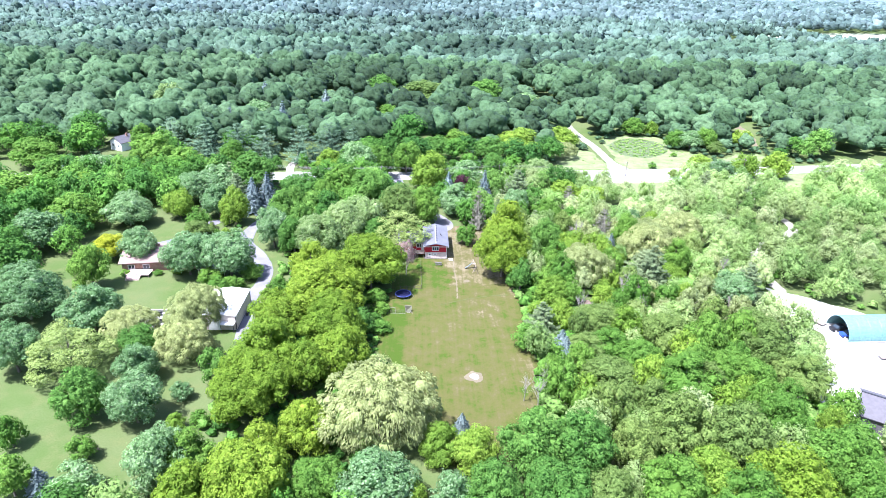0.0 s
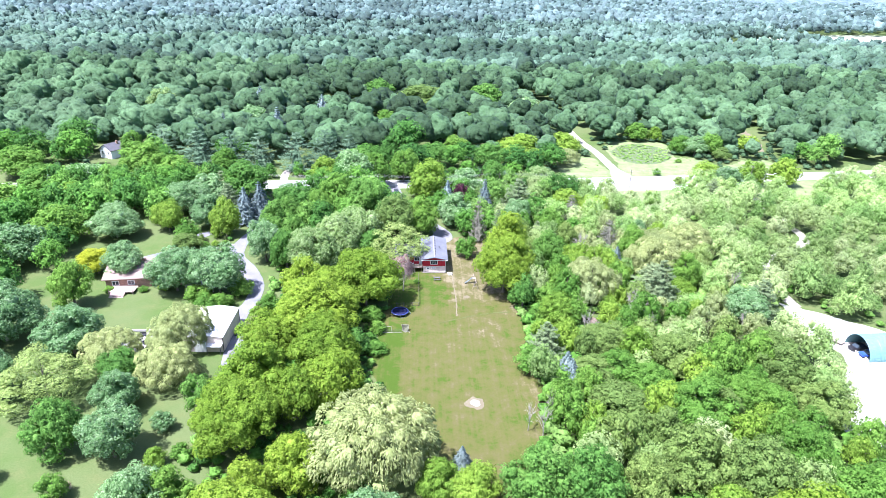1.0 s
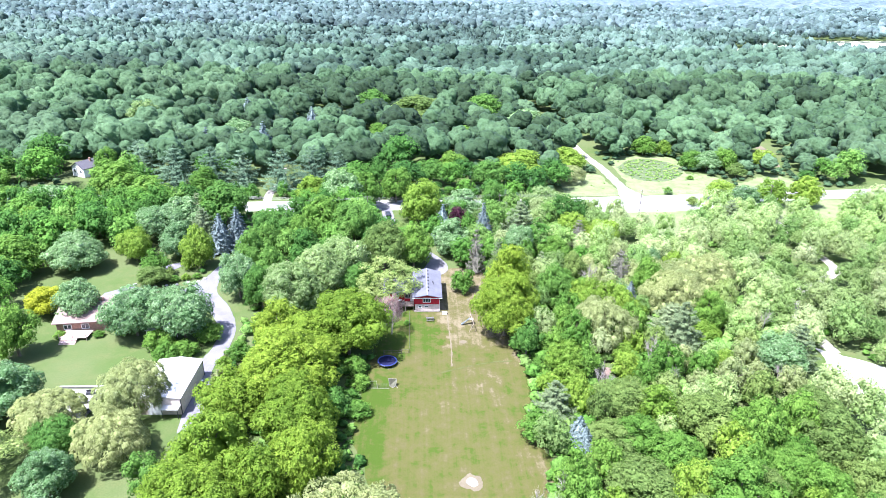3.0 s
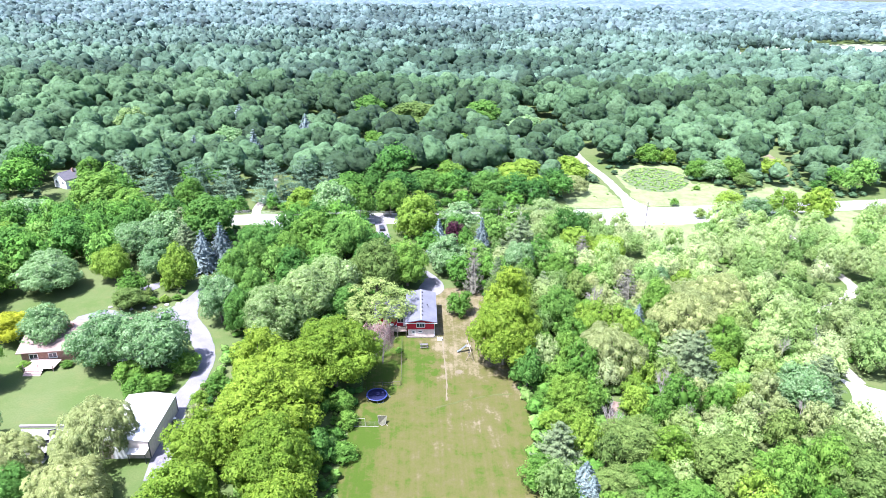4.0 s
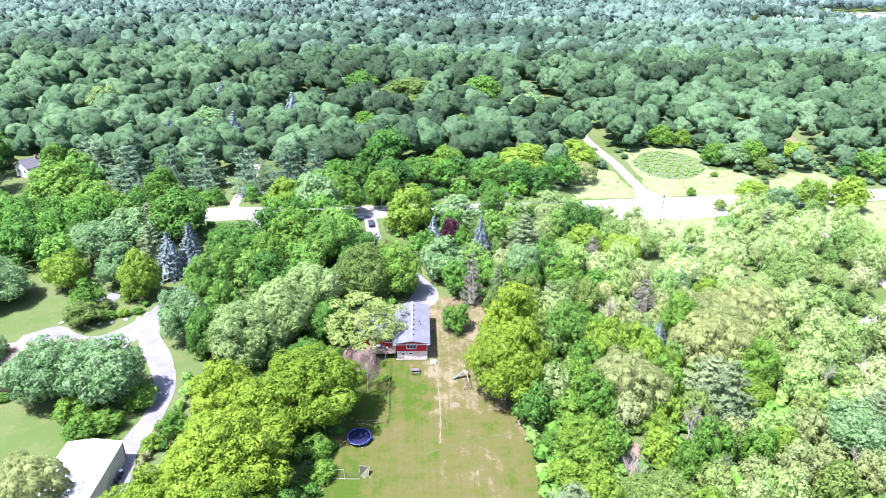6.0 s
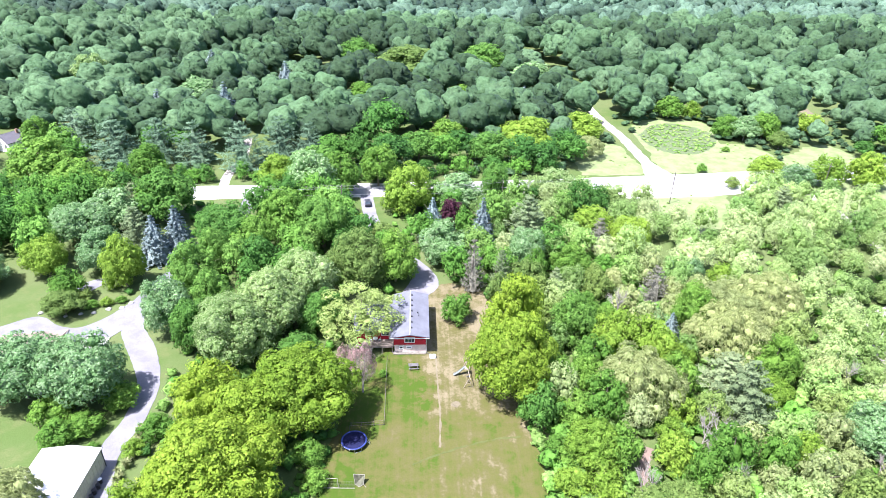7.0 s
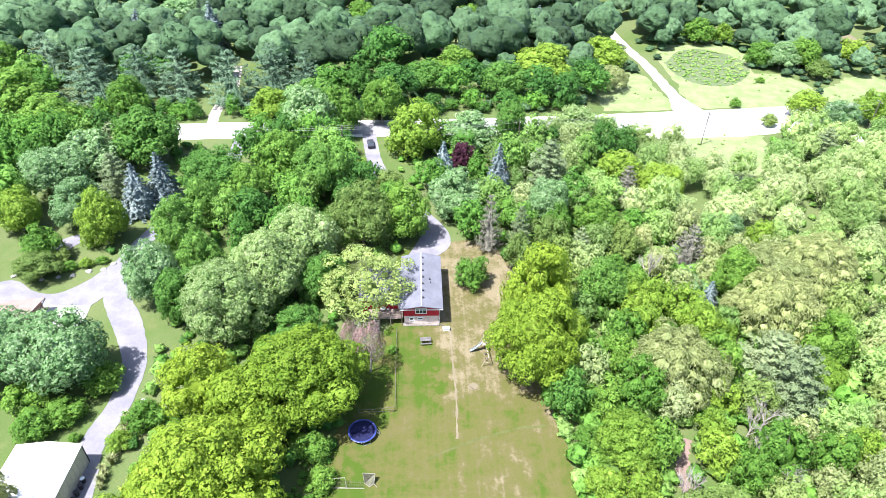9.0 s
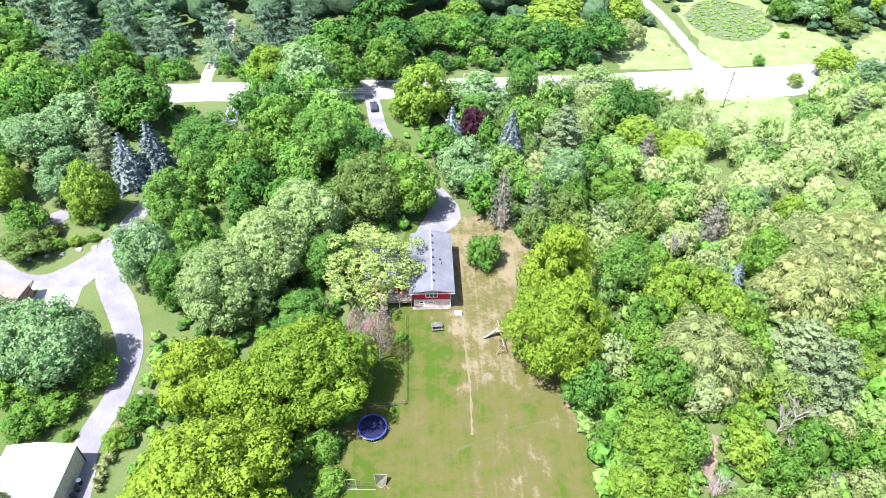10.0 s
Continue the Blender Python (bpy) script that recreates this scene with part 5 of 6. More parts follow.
def gable_roof(parent, x0, x1, y0, y1, eave, ridge, over, material, axis=1, prow=0.0, name="roof"):
    """A roof of two slabs, ridge along y (axis 1) or x (axis 0)."""
    for side in (-1, 1):
        bm = bmesh.new()
        lo, hi = ((y0 - over, y1 + over) if axis == 1 else (x0 - over, x1 + over))
        mid = (x0 + x1) / 2 if axis == 1 else (y0 + y1) / 2
        half = ((x1 - x0) / 2 if axis == 1 else (y1 - y0) / 2)
        drop = (ridge - eave) * over / half
        a, b = mid, mid + side * (half + over)
        corners = []
        for dz in (0.0, 0.16):
            for u, z, p in ((a, ridge, prow), (b, eave - drop, 0.0)):
                for v in (lo - p, hi):
                    corners.append(bm.verts.new((u, v, z + dz) if axis == 1 else (v, u, z + dz)))
        c = corners
        for q in ((0, 1, 3, 2), (4, 6, 7, 5), (0, 4, 5, 1), (2, 3, 7, 6), (0, 2, 6, 4), (1, 5, 7, 3)):
            bm.faces.new([c[i] for i in q])
        part(name, bm, material, parent)


def window(parent, x, y, z, w, h, name="window", depth=0.08, bars=1):
    """A window on a wall that faces -y: white frame, dark panes, sill."""
    bm = bmesh.new()
    t = 0.12
    for b in ((x - w / 2 - t, x + w / 2 + t, z + h / 2, z + h / 2 + t), (x - w / 2 - t, x + w / 2 + t, z - h / 2 - t, z - h / 2),
              (x - w / 2 - t, x - w / 2, z - h / 2, z + h / 2), (x + w / 2, x + w / 2 + t, z - h / 2, z + h / 2)):
        add_box(bm, b[0], b[1], y - depth, y, b[2], b[3])
    for i in range(bars):
        bx = x - w / 2 + (i + 1) * w / (bars + 1)
        add_box(bm, bx - 0.04, bx + 0.04, y - depth * 0.8, y, z - h / 2, z + h / 2)
    fr = part(name, bm, WHITE, parent)
    for i in range(bars + 1):
        s = w / (bars + 1)
        part("pane", box(x - w / 2 + i * s + 0.04, x - w / 2 + (i + 1) * s - 0.04, y - 0.03, y - 0.01, z - h / 2 + 0.01, z + h / 2 - 0.01), GLASS, fr)
    return fr


def red_house():
    h = thing("red_house", 5.0, 176.2, 0.0, "red and cream house with a pale grey shingle roof", "house")
    # lower storey of painted block, upper storey of red siding
    part("block_wall", box(-3.35, 3.1, 0.0, 14.8, 0.0, 2.0), CREAM, h, "cream painted block wall")
    part("siding_wall", box(-3.38, 3.13, -0.03, 14.85, 2.0, 4.2), RED, h, "red siding wall")
    bm = bmesh.new()
    add_prism(bm, [(-3.38, 4.2), (3.13, 4.2), (-0.12, 4.95)], 1, -0.03, 14.85)
    part("gable", bm, RED, h)
    gable_roof(h, -3.5, 3.25, -0.1, 14.9, 4.3, 5.15, 0.62, SHINGLE, 1, 0.45)
    part("ridge_cap", box(-0.22, -0.02, -1.1, 15.5, 5.27, 5.35, 0.02), plain("light_ridge", (0.22, 0.225, 0.25), 0.8), h)
    for i in range(7):
        part("roof_vent", box(0.02, 0.36, 1.2 + i * 2.05, 1.55 + i * 2.05, 5.15, 5.48, 0.03), DARK, h)
    for x in (-1.3, -2.6, -4.0):
        part("roof_vent", box(x - 0.16, x + 0.16, 6.4, 6.72, 5.0, 5.28, 0.03), DARK, h)
    part("roof_vent", box(1.35, 1.6, 7.0, 7.3, 4.95, 5.25, 0.03), DARK, h)
    part("vent_pipe", rod((1.7, 6.1, 4.7), (1.7, 6.1, 5.3), 0.07), DARK, h)
    window(h, -0.2, -0.03, 3.25, 1.9, 1.15, bars=2)
    window(h, -2.0, 0.0, 1.25, 0.6, 0.5, bars=0)
    window(h, -0.35, 0.0, 1.35, 0.9, 0.3, bars=0)
    part("door_panel", box(-1.5, -1.44, -0.05, 0.0, 0.05, 1.95), WHITE, h)
    part("fascia", box(-4.1, 3.85, -0.76, -0.70, 4.02, 4.16), WHITE, h)
    part("downspout", rod((3.2, -0.1, 0.15), (3.2, -0.1, 4.0), 0.05), WHITE, h)
    part("drain_hose", rod((3.2, -0.15, 0.12), (4.3, -1.2, 0.08), 0.07), DARK, h)
    part("footing", box(-3.6, 3.2, -0.75, 0.0, 0.0, 0.22, 0.03), plain("stained_concrete", (0.13, 0.115, 0.10), 0.9, vary=0.25), h)
    # the wing under the pale tree
    part("wing_wall", box(-11.2, -3.4, 2.6, 11.0, 0.0, 4.1), RED, h, "red siding wall of the wing")
    gable_roof(h, -11.4, -1.0, 2.4, 11.2, 4.15, 5.1, 0.5, SHINGLE, 0, 0.0, "wing_roof")
    window(h, -5.2, 2.6, 3.1, 1.6, 1.1)
    window(h, -8.6, 2.6, 3.1, 1.6, 1.1)
    part("wing_door", box(-4.6, -3.7, 2.52, 2.6, 1.55, 3.6), WHITE, h)
    return h


def deck():
    d = thing("timber_deck", 0.0, 176.6, 0.0, "weathered timber deck with a railing beside the house", "deck")
    for i in range(14):
        part("deck_board", box(-5.2, 1.4, -0.55 + i * 0.2, -0.38 + i * 0.2, 1.42, 1.5), DECKWOOD, d)
    for x in (-5.1, -3.0, -0.9, 1.2):
        part("post", box(x - 0.06, x + 0.06, -0.6, -0.48, 0, 2.5), DECKWOOD, d)
    part("rail", box(-5.2, 1.4, -0.62, -0.5, 2.42, 2.5), DECKWOOD, d)
    part("rail", box(-5.2, 1.4, -0.6, -0.52, 1.9, 1.96), DECKWOOD, d)
    for i in range(7):
        part("step", box(-4.2, -3.0, -0.9 - i * 0.28, -0.62 - i * 0.28, 1.25 - i * 0.19, 1.31 - i * 0.19), DECKWOOD, d)
    t = thing("patio_table", -2.4, 178.2, 1.5, "small white table on the timber deck", "table")
    part("tabletop", rod((0, 0, 0.70), (0, 0, 0.74), 0.55, None, 20), WHITE, t)
    part("leg", rod((0, 0, 0), (0, 0, 0.7), 0.05), WHITE, t)
    for x in (-0.95, 0.95):
        c = thing("deck_chair", -2.4 + x, 178.2, 1.5, "white garden chair on the timber deck", "chair", "chairs on the deck")
        part("seat", box(-0.24, 0.24, -0.24, 0.24, 0.4, 0.45, 0.015), WHITE, c)
        part("backrest", box(0.20 * (1 if x > 0 else -1) - 0.03, 0.20 * (1 if x > 0 else -1) + 0.03, -0.24, 0.24, 0.45, 0.9, 0.015), WHITE, c)
        for a in (-0.2, 0.2):
            for b in (-0.2, 0.2):
                part("leg", box(a - 0.02, a + 0.02, b - 0.02, b + 0.02, 0, 0.4), WHITE, c)


red_house()
deck()

hb = thing("white_utility_box", 9.5, 174.4, 0.0, "white utility box beside the house corner", "utility box")
part("body", box(-0.6, 0.6, -0.35, 0.35, 0.0, 0.55, 0.04), WHITE, hb)
part("lid", box(-0.65, 0.65, -0.4, 0.4, 0.55, 0.62, 0.02), WHITE, hb)


def picnic_table():
    t = thing("picnic_table", 5.6, 171.2, 0.0, "grey weathered wooden picnic table on the lawn", "table", turn=4)
    wood = plain("grey_boards", (0.085, 0.08, 0.078), 0.9, vary=0.2)
    for i in range(5):
        part("board", box(-1.0, 1.0, -0.38 + i * 0.155, -0.24 + i * 0.155, 0.72, 0.76, 0.008), wood, t)
    for s in (-1, 1):
        for k in (0, 1):
            part("bench_board", box(-1.0, 1.0, s * 0.78 - 0.14 + k * 0.15, s * 0.78 - 0.01 + k * 0.15, 0.42, 0.46, 0.008), wood, t)
        part("crossbeam", box(s * 0.75 - 0.03, s * 0.75 + 0.03, -0.9, 0.9, 0.36, 0.42), wood, t)
        for q in (-1, 1):
            part("leg", rod((s * 0.75, q * 0.68, 0), (s * 0.75, q * 0.26, 0.72), 0.05), wood, t)


def trampoline():
    t = thing("trampoline", -4.5, 151.2, 0.0, "round blue trampoline on steel legs at the tree edge", "trampoline")
    blue = plain("blue_vinyl", (0.024, 0.036, 0.15), 0.45, vary=0.15)
    mat = plain("dark_blue_mat", (0.010, 0.011, 0.035), 0.8, vary=0.2, spec=0.05)
    steel = plain("galvanised_tube", (0.45, 0.46, 0.48), 0.4, 0.8)
    bm = bmesh.new()
    bmesh.ops.create_circle(bm, cap_ends=True, segments=40, radius=2.0, matrix=Matrix.Translation((0, 0, 0.86)))
    part("jumping_mat", bm, mat, t)
    n, bm = 40, bmesh.new()
    rings = [[bm.verts.new((r * math.cos(i * 2 * math.pi / n), r * math.sin(i * 2 * math.pi / n), z)) for i in range(n)] for r, z in ((1.97, 0.87), (2.0, 0.92), (2.2, 0.92), (2.24, 0.87), (2.2, 0.82))]
    for a, b in zip(rings, rings[1:]):
        for i in range(n):
            bm.faces.new((a[i], a[(i + 1) % n], b[(i + 1) % n], b[i]))
    part("pad_ring", bm, blue, t, smooth=True)
    bm = bmesh.new()
    for i in range(24):
        a, b = i * math.pi / 12, (i + 1) * math.pi / 12
        add_rod(bm, (2.2 * math.cos(a), 2.2 * math.sin(a), 0.80), (2.2 * math.cos(b), 2.2 * math.sin(b), 0.80), 0.035)
    part("hoop", bm, steel, t)
    for i in range(4):
        a = i * math.pi / 2 + 0.4
        bm = bmesh.new()
        p, q = [(2.2 * math.cos(a + d), 2.2 * math.sin(a + d)) for d in (-0.28, 0.28)]
        add_rod(bm, (*p, 0.80), (*p, 0.05), 0.03)
        add_rod(bm, (*q, 0.80), (*q, 0.05), 0.03)
        add_rod(bm, (*p, 0.04), (*q, 0.04), 0.03)
        part("leg", bm, steel, t)
    for i in (0, 1, 2):
        a = 1.1 + i * 0.9
        part("net_pole", rod((2.25 * math.cos(a), 2.25 * math.sin(a), 0.1), (2.25 * math.cos(a), 2.25 * math.sin(a), 2.4), 0.03), DARK, t)
    lad = part("ladder", rod((2.25, 0.25, 0.86), (2.85, 0.25, 0.0), 0.03), steel, t)
    part("rail", rod((2.25, -0.25, 0.86), (2.85, -0.25, 0.0), 0.03), steel, lad)
    for k in (0.3, 0.6):
        part("rung", rod((2.25 + 0.6 * (1 - k / 0.86), -0.25, k), (2.25 + 0.6 * (1 - k / 0.86), 0.25, k), 0.025), steel, lad)


def goals():
    tube = plain("dull_white_tube", (0.17, 0.16, 0.13), 0.6)
    net = plain("grey_netting", (0.09, 0.09, 0.06), 0.9)
    g = thing("soccer_goal", -5.6, 142.0, 0.0, "low sagging soccer goal of pale tube with netting", "goal")
    a, b, c, d = (-2.9, 0, 0), (-2.6, 0.6, 1.3), (-0.8, 0.7, 1.3), (-0.6, 0, 0)
    for p, q in ((a, b), (b, c), (c, d), (a, d)):
        part("tube", rod(p, q, 0.05), tube, g)
    part("ground_bar", rod((-2.9, -0.1, 0.05), (2.0, -0.25, 0.05), 0.05), tube, g)
    bm = bmesh.new()
    for i in range(19):
        x = -2.8 + i * 0.26
        add_rod(bm, (x, -0.1, 0.05), (x + 0.1, 0.5, 0.75), 0.012, None, 3)
    for k in range(5):
        add_rod(bm, (-2.8, -0.1 + k * 0.15, 0.1 + k * 0.16), (2.0, -0.1 + k * 0.15, 0.1 + k * 0.16), 0.012, None, 3)
    part("net", bm, net, g)
    r = thing("rebounder", -3.0, 142.3, 0.0, "tilted rebounder frame with grey netting on the lawn", "rebounder")
    p = [(-0.85, 0.9, 1.6), (0.95, 0.85, 1.5), (0.75, 0.0, 0.25), (0.1, -0.3, 0.0), (-0.6, 0.1, 0.25)]
    for i in range(5):
        part("tube", rod(p[i], p[(i + 1) % 5], 0.04), tube, r)
    bm = bmesh.new()
    bm.faces.new([bm.verts.new((0.96 * x, 0.96 * y, z + 0.01)) for x, y, z in p])
    bmesh.ops.solidify(bm, geom=list(bm.faces), thickness=0.02)
    part("net", bm, net, r)
    part("prop", rod((0.75, 0.0, 0.3), (1.2, -0.4, 0.0), 0.05), tube, r)


def swing_set():
    s = thing("swing_set", 16.2, 167.6, 0.0, "old wooden swing set with a pale slide on dry grass", "swing set")
    wood = plain("bleached_timber", (0.22, 0.18, 0.14), 0.85, vary=0.2)
    slide = plain("pale_blue_plastic", (0.25, 0.28, 0.29), 0.5, vary=0.1)
    part("beam", rod((-0.2, 3.2, 2.1), (0.3, -2.6, 2.1), 0.08), wood, s)
    for y in (3.1, -2.5):
        for q in (-0.9, 0.9):
            part("leg", rod((q, y, 0.0), (0.0, y, 2.12), 0.06), wood, s)
        part("brace", rod((-0.5, y, 0.95), (0.5, y, 0.95), 0.04), wood, s)
    bm = bmesh.new()
    n = 10
    rows = []
    for i in range(n + 1):
        t = i / n
        x, y, z = -0.5 - 2.2 * t, 1.6 - 0.5 * t, 1.5 * (1 - t) ** 1.4 + 0.18
        rows.append([bm.verts.new((x, y + d, z + e)) for d, e in ((-0.32, 0.18), (-0.28, 0.0), (0.28, 0.0), (0.32, 0.18))])
    for a, b in zip(rows, rows[1:]):
        for k in range(3):
            bm.faces.new((a[k], a[k + 1], b[k + 1], b[k]))
    bmesh.ops.solidify(bm, geom=list(bm.faces), thickness=0.04)
    part("slide", bm, slide, s, "pale blue plastic slide")
    part("platform", box(-0.6, 0.5, 1.2, 2.2, 1.4, 1.48), wood, s)
    for y in (0.2, -1.2):
        sw = part("swing_seat", box(-0.22, 0.22, y - 0.1, y + 0.1, 0.5, 0.54), DARK, s)
        for x in (-0.2, 0.2):
            part("chain", rod((x, y, 0.54), (x * 0.3, y, 2.08), 0.012, None, 4), DARK, sw)


def fence():
    f = thing("wire_fence", 0.0, 155.3, 0.0, "low wire fence on thin posts with a small gate", "fence")
    grey = plain("old_fence_wood", (0.085, 0.072, 0.06), 0.9, vary=0.2)
    for i in range(8):
        part("post", rod((0.45 - 0.03 * i, 0.3 + i * 2.6, 0), (0.45 - 0.03 * i, 0.3 + i * 2.6, 1.15), 0.05), grey, f)
    for z in (0.45, 1.05):
        part("rail", rod((0.45, 0.3, z), (0.24, 18.5, z), 0.03), grey, f)
    for x in (-1.4, -3.6, -5.4):
        part("post", rod((x, 0.0, 0), (x, 0.0, 1.1), 0.05), grey, f)
    part("rail", rod((-1.4, 0.0, 1.0), (-5.6, -0.2, 1.0), 0.03), grey, f)
    part("rail", rod((-1.4, 0.0, 0.4), (-5.6, -0.2, 0.4), 0.03), grey, f)
    g = part("gate", rod((-1.3, 0.1, 1.1), (0.3, 0.2, 1.1), 0.035), grey, f)
    for z in (0.2, 0.65):
        part("bar", rod((-1.3, 0.1, z), (0.3, 0.2, z), 0.025), grey, g)
    for x in (-1.3, 0.3):
        part("stile", rod((x, 0.15, 0.05), (x, 0.15, 1.1), 0.035), grey, g)


picnic_table()
trampoline()
goals()
swing_set()
fence()


# ---- the neighbour's shed and house ----
def shed():
    s = thing("pole_shed", -49.2, 140.4, 0.0, "tan metal pole shed with a white metal roof", "shed")
    part("wall", box(-4.5, 4.5, -6.9, 6.8, 0.0, 3.9), TAN, s)
    bm = bmesh.new()
    add_prism(bm, [(-4.5, 3.9), (4.5, 3.9), (0, 4.5)], 1, -6.9, 6.8)
    part("gable", bm, TAN, s)
    gable_roof(s, -4.5, 4.5, -6.9, 6.8, 3.9, 4.5, 0.2, ROOFWHITE)
    for i in range(14):
        part("wall_rib", box(4.5, 4.54, -6.6 + i, -6.52 + i, 0.05, 3.8), TAN, s)
    part("corner_post", box(4.44, 4.58, -7.02, -6.86, 0, 4.0), DARK, s)
    part("corner_post", box(4.44, 4.58, 6.76, 6.92, 0, 4.0), DARK, s)
    part("lean_to_roof", box(1.0, 4.4, -8.6, -6.9, 2.3, 2.4), ROOFWHITE, s)
    part("lean_to_post", rod((4.2, -8.4, 0), (4.2, -8.4, 2.3), 0.07), DARK, s)
    part("lean_to_post", rod((1.2, -8.4, 0), (1.2, -8.4, 2.3), 0.07), DARK, s)
    part("door", box(-2.2, 0.6, -6.96, -6.9, 0.0, 3.0), WHITE, s)
    # bins and a mower along the wall
    rng = random.Random(4)
    for i in range(4):
        b = thing("black_barrel", -43.9 + rng.uniform(-0.2, 0.3), 140.6 + i * 1.05, 0.0, "black plastic barrel standing along the shed wall", "barrel", "barrels by the shed")
        part("drum", rod((0, 0, 0), (0, 0, 0.9), 0.3, 0.32, 14), DARK, b)
        part("lid", rod((0, 0, 0.9), (0, 0, 0.95), 0.33, None, 14), WHITE if i == 3 else DARK, b)


def neighbour_house():
    h = thing("ranch_house", -73.6, 173.3, 0.0, "low brick ranch house with a rose-brown shingle roof", "house", turn=8)
    part("wall", box(-13.0, 7.9, -6.6, 6.4, 0.0, 2.9), BRICK, h)
    bm = bmesh.new()
    add_prism(bm, [(-6.6, 2.9), (6.4, 2.9), (-0.1, 4.5)], 0, -13.0, 7.9)
    part("gable", bm, BRICK, h)
    gable_roof(h, -13.2, 7.9, -6.6, 6.4, 2.95, 4.6, 0.6, PINKROOF, 0)
    part("chimney", box(-5.0, -4.0, 0.4, 1.4, 3.4, 5.3, 0.03), BRICK, h)
    part("garage_door", box(7.9, 7.96, -3.6, 1.4, 0.05, 2.3), plain("brown_door", (0.2, 0.13, 0.11), 0.6), h)
    part("fascia", box(8.48, 8.54, -7.2, 7.0, 2.60, 2.80), DARK, h)
    for x in (-10.5, -6.5, 3.5):
        window(h, x, -6.6, 1.6, 1.6, 1.1)
    part("patio_cover", box(8.8, 16.2, -12.8, -9.5, 2.5, 2.62), ROOFWHITE, h)
    for x in (9.1, 15.9):
        for y in (-12.5, -9.8):
            part("patio_post", rod((x, y, 0), (x, y, 2.5), 0.07), WHITE, h)
    d = thing("deck_stair", -81.0, 160.8, 0.0, "wide rose-brown timber steps to a garden deck", "steps")
    for i in range(5):
        part("tread", box(-1.9, 1.9, -0.9 + i * 0.35, -0.55 + i * 0.35, i * 0.18, 0.06 + i * 0.18 + 0.02), plain("rose_boards", (0.40, 0.29, 0.27), 0.85, vary=0.2) if i == 0 else bpy.data.materials["rose_boards"], d)
    part("platform", box(-2.6, 4.0, 0.85, 4.4, 0.72, 0.86), bpy.data.materials["rose_boards"], d)
    for x in (-2.5, 0.7, 3.9):
        part("post", box(x - 0.06, x + 0.06, 0.85, 0.97, 0, 1.7), DECKWOOD, d)
    part("rail", box(0.7, 3.9, 0.86, 0.94, 1.62, 1.7), DECKWOOD, d)


def crates():
    # dark oblong things of unclear kind, given the shape of benches
    for x, y, a in ((-68.8, 137.6, 20), (-65.9, 137.2, 24), (-66.1, 140.4, 8), (-63.7, 137.0, 30), (-63.9, 133.8, 28)):
        c = thing("dark_pad_object", x, y, 0.05, "dark low object of unclear kind, built bench-shaped, on the concrete pad", "bench", "benches on the pad", a)
        part("seat", box(-0.85, 0.85, -0.4, 0.4, 0.36, 0.44, 0.02), DARK, c)
        part("backrest", box(-0.85, 0.85, 0.34, 0.42, 0.44, 0.85, 0.02), DARK, c)
        for s in (-0.7, 0.7):
            part("support", box(s - 0.06, s + 0.06, -0.36, 0.36, 0.0, 0.36), DARK, c)
    r = thing("low_wall", -69.0, 142.6, 0.0, "long pale low garden wall behind the pad", "wall")
    part("coping", box(-4.5, 4.5, -0.25, 0.25, 0.35, 0.45, 0.02), CONCRETE, r)
    part("base", box(-4.4, 4.4, -0.2, 0.2, 0.0, 0.35), CONCRETE, r)


shed()
neighbour_house()
crates()


# ---- buildings farther off ----
def far_house(x, y, turn, wall, roof, label, w=8.5, d=12.0, eave=4.6, ridge=7.0):
    h = thing("far_house", x, y, 0.0, label, "house", turn=turn)
    part("wall", box(-w / 2, w / 2, -d / 2, d / 2, 0, eave), wall, h)
    part("gable", prism([(-w / 2, eave), (w / 2, eave), (0, ridge)], 1, -d / 2, d / 2), wall, h)
    gable_roof(h, -w / 2, w / 2, -d / 2, d / 2, eave, ridge, 0.5, roof)
    for px in (-w / 4, w / 4):
        window(h, px, -d / 2, eave * 0.62, 1.1, 1.3)
    part("chimney", box(0.6, 1.3, 1.0, 1.7, ridge - 0.9, ridge + 0.9), BRICK, h)
    return h


far_house(-142.5, 300, -28, WHITE, GREYROOF, "white gabled house half hidden among far trees", 7.5, 9.0, 4.0, 6.4)
grow("maple", -133.5, 299.0, 4.8, 12.0)
far_house(-262, 402, 10, WHITE, SHINGLE, "pale house with a light roof among far trees", 12, 16)
far_house(176, 452, -20, WHITE, GREYROOF, "small white house among far trees", 8, 10)
far_house(20, 322, 84, BRICK, PINKROOF, "brown-roofed house hidden in the woods beyond the road", 9, 14, 3.6, 5.6)
far_house(-89, 318, 80, DARK, GREYROOF, "dark low house behind the pines", 8, 14, 3.0, 5.0)


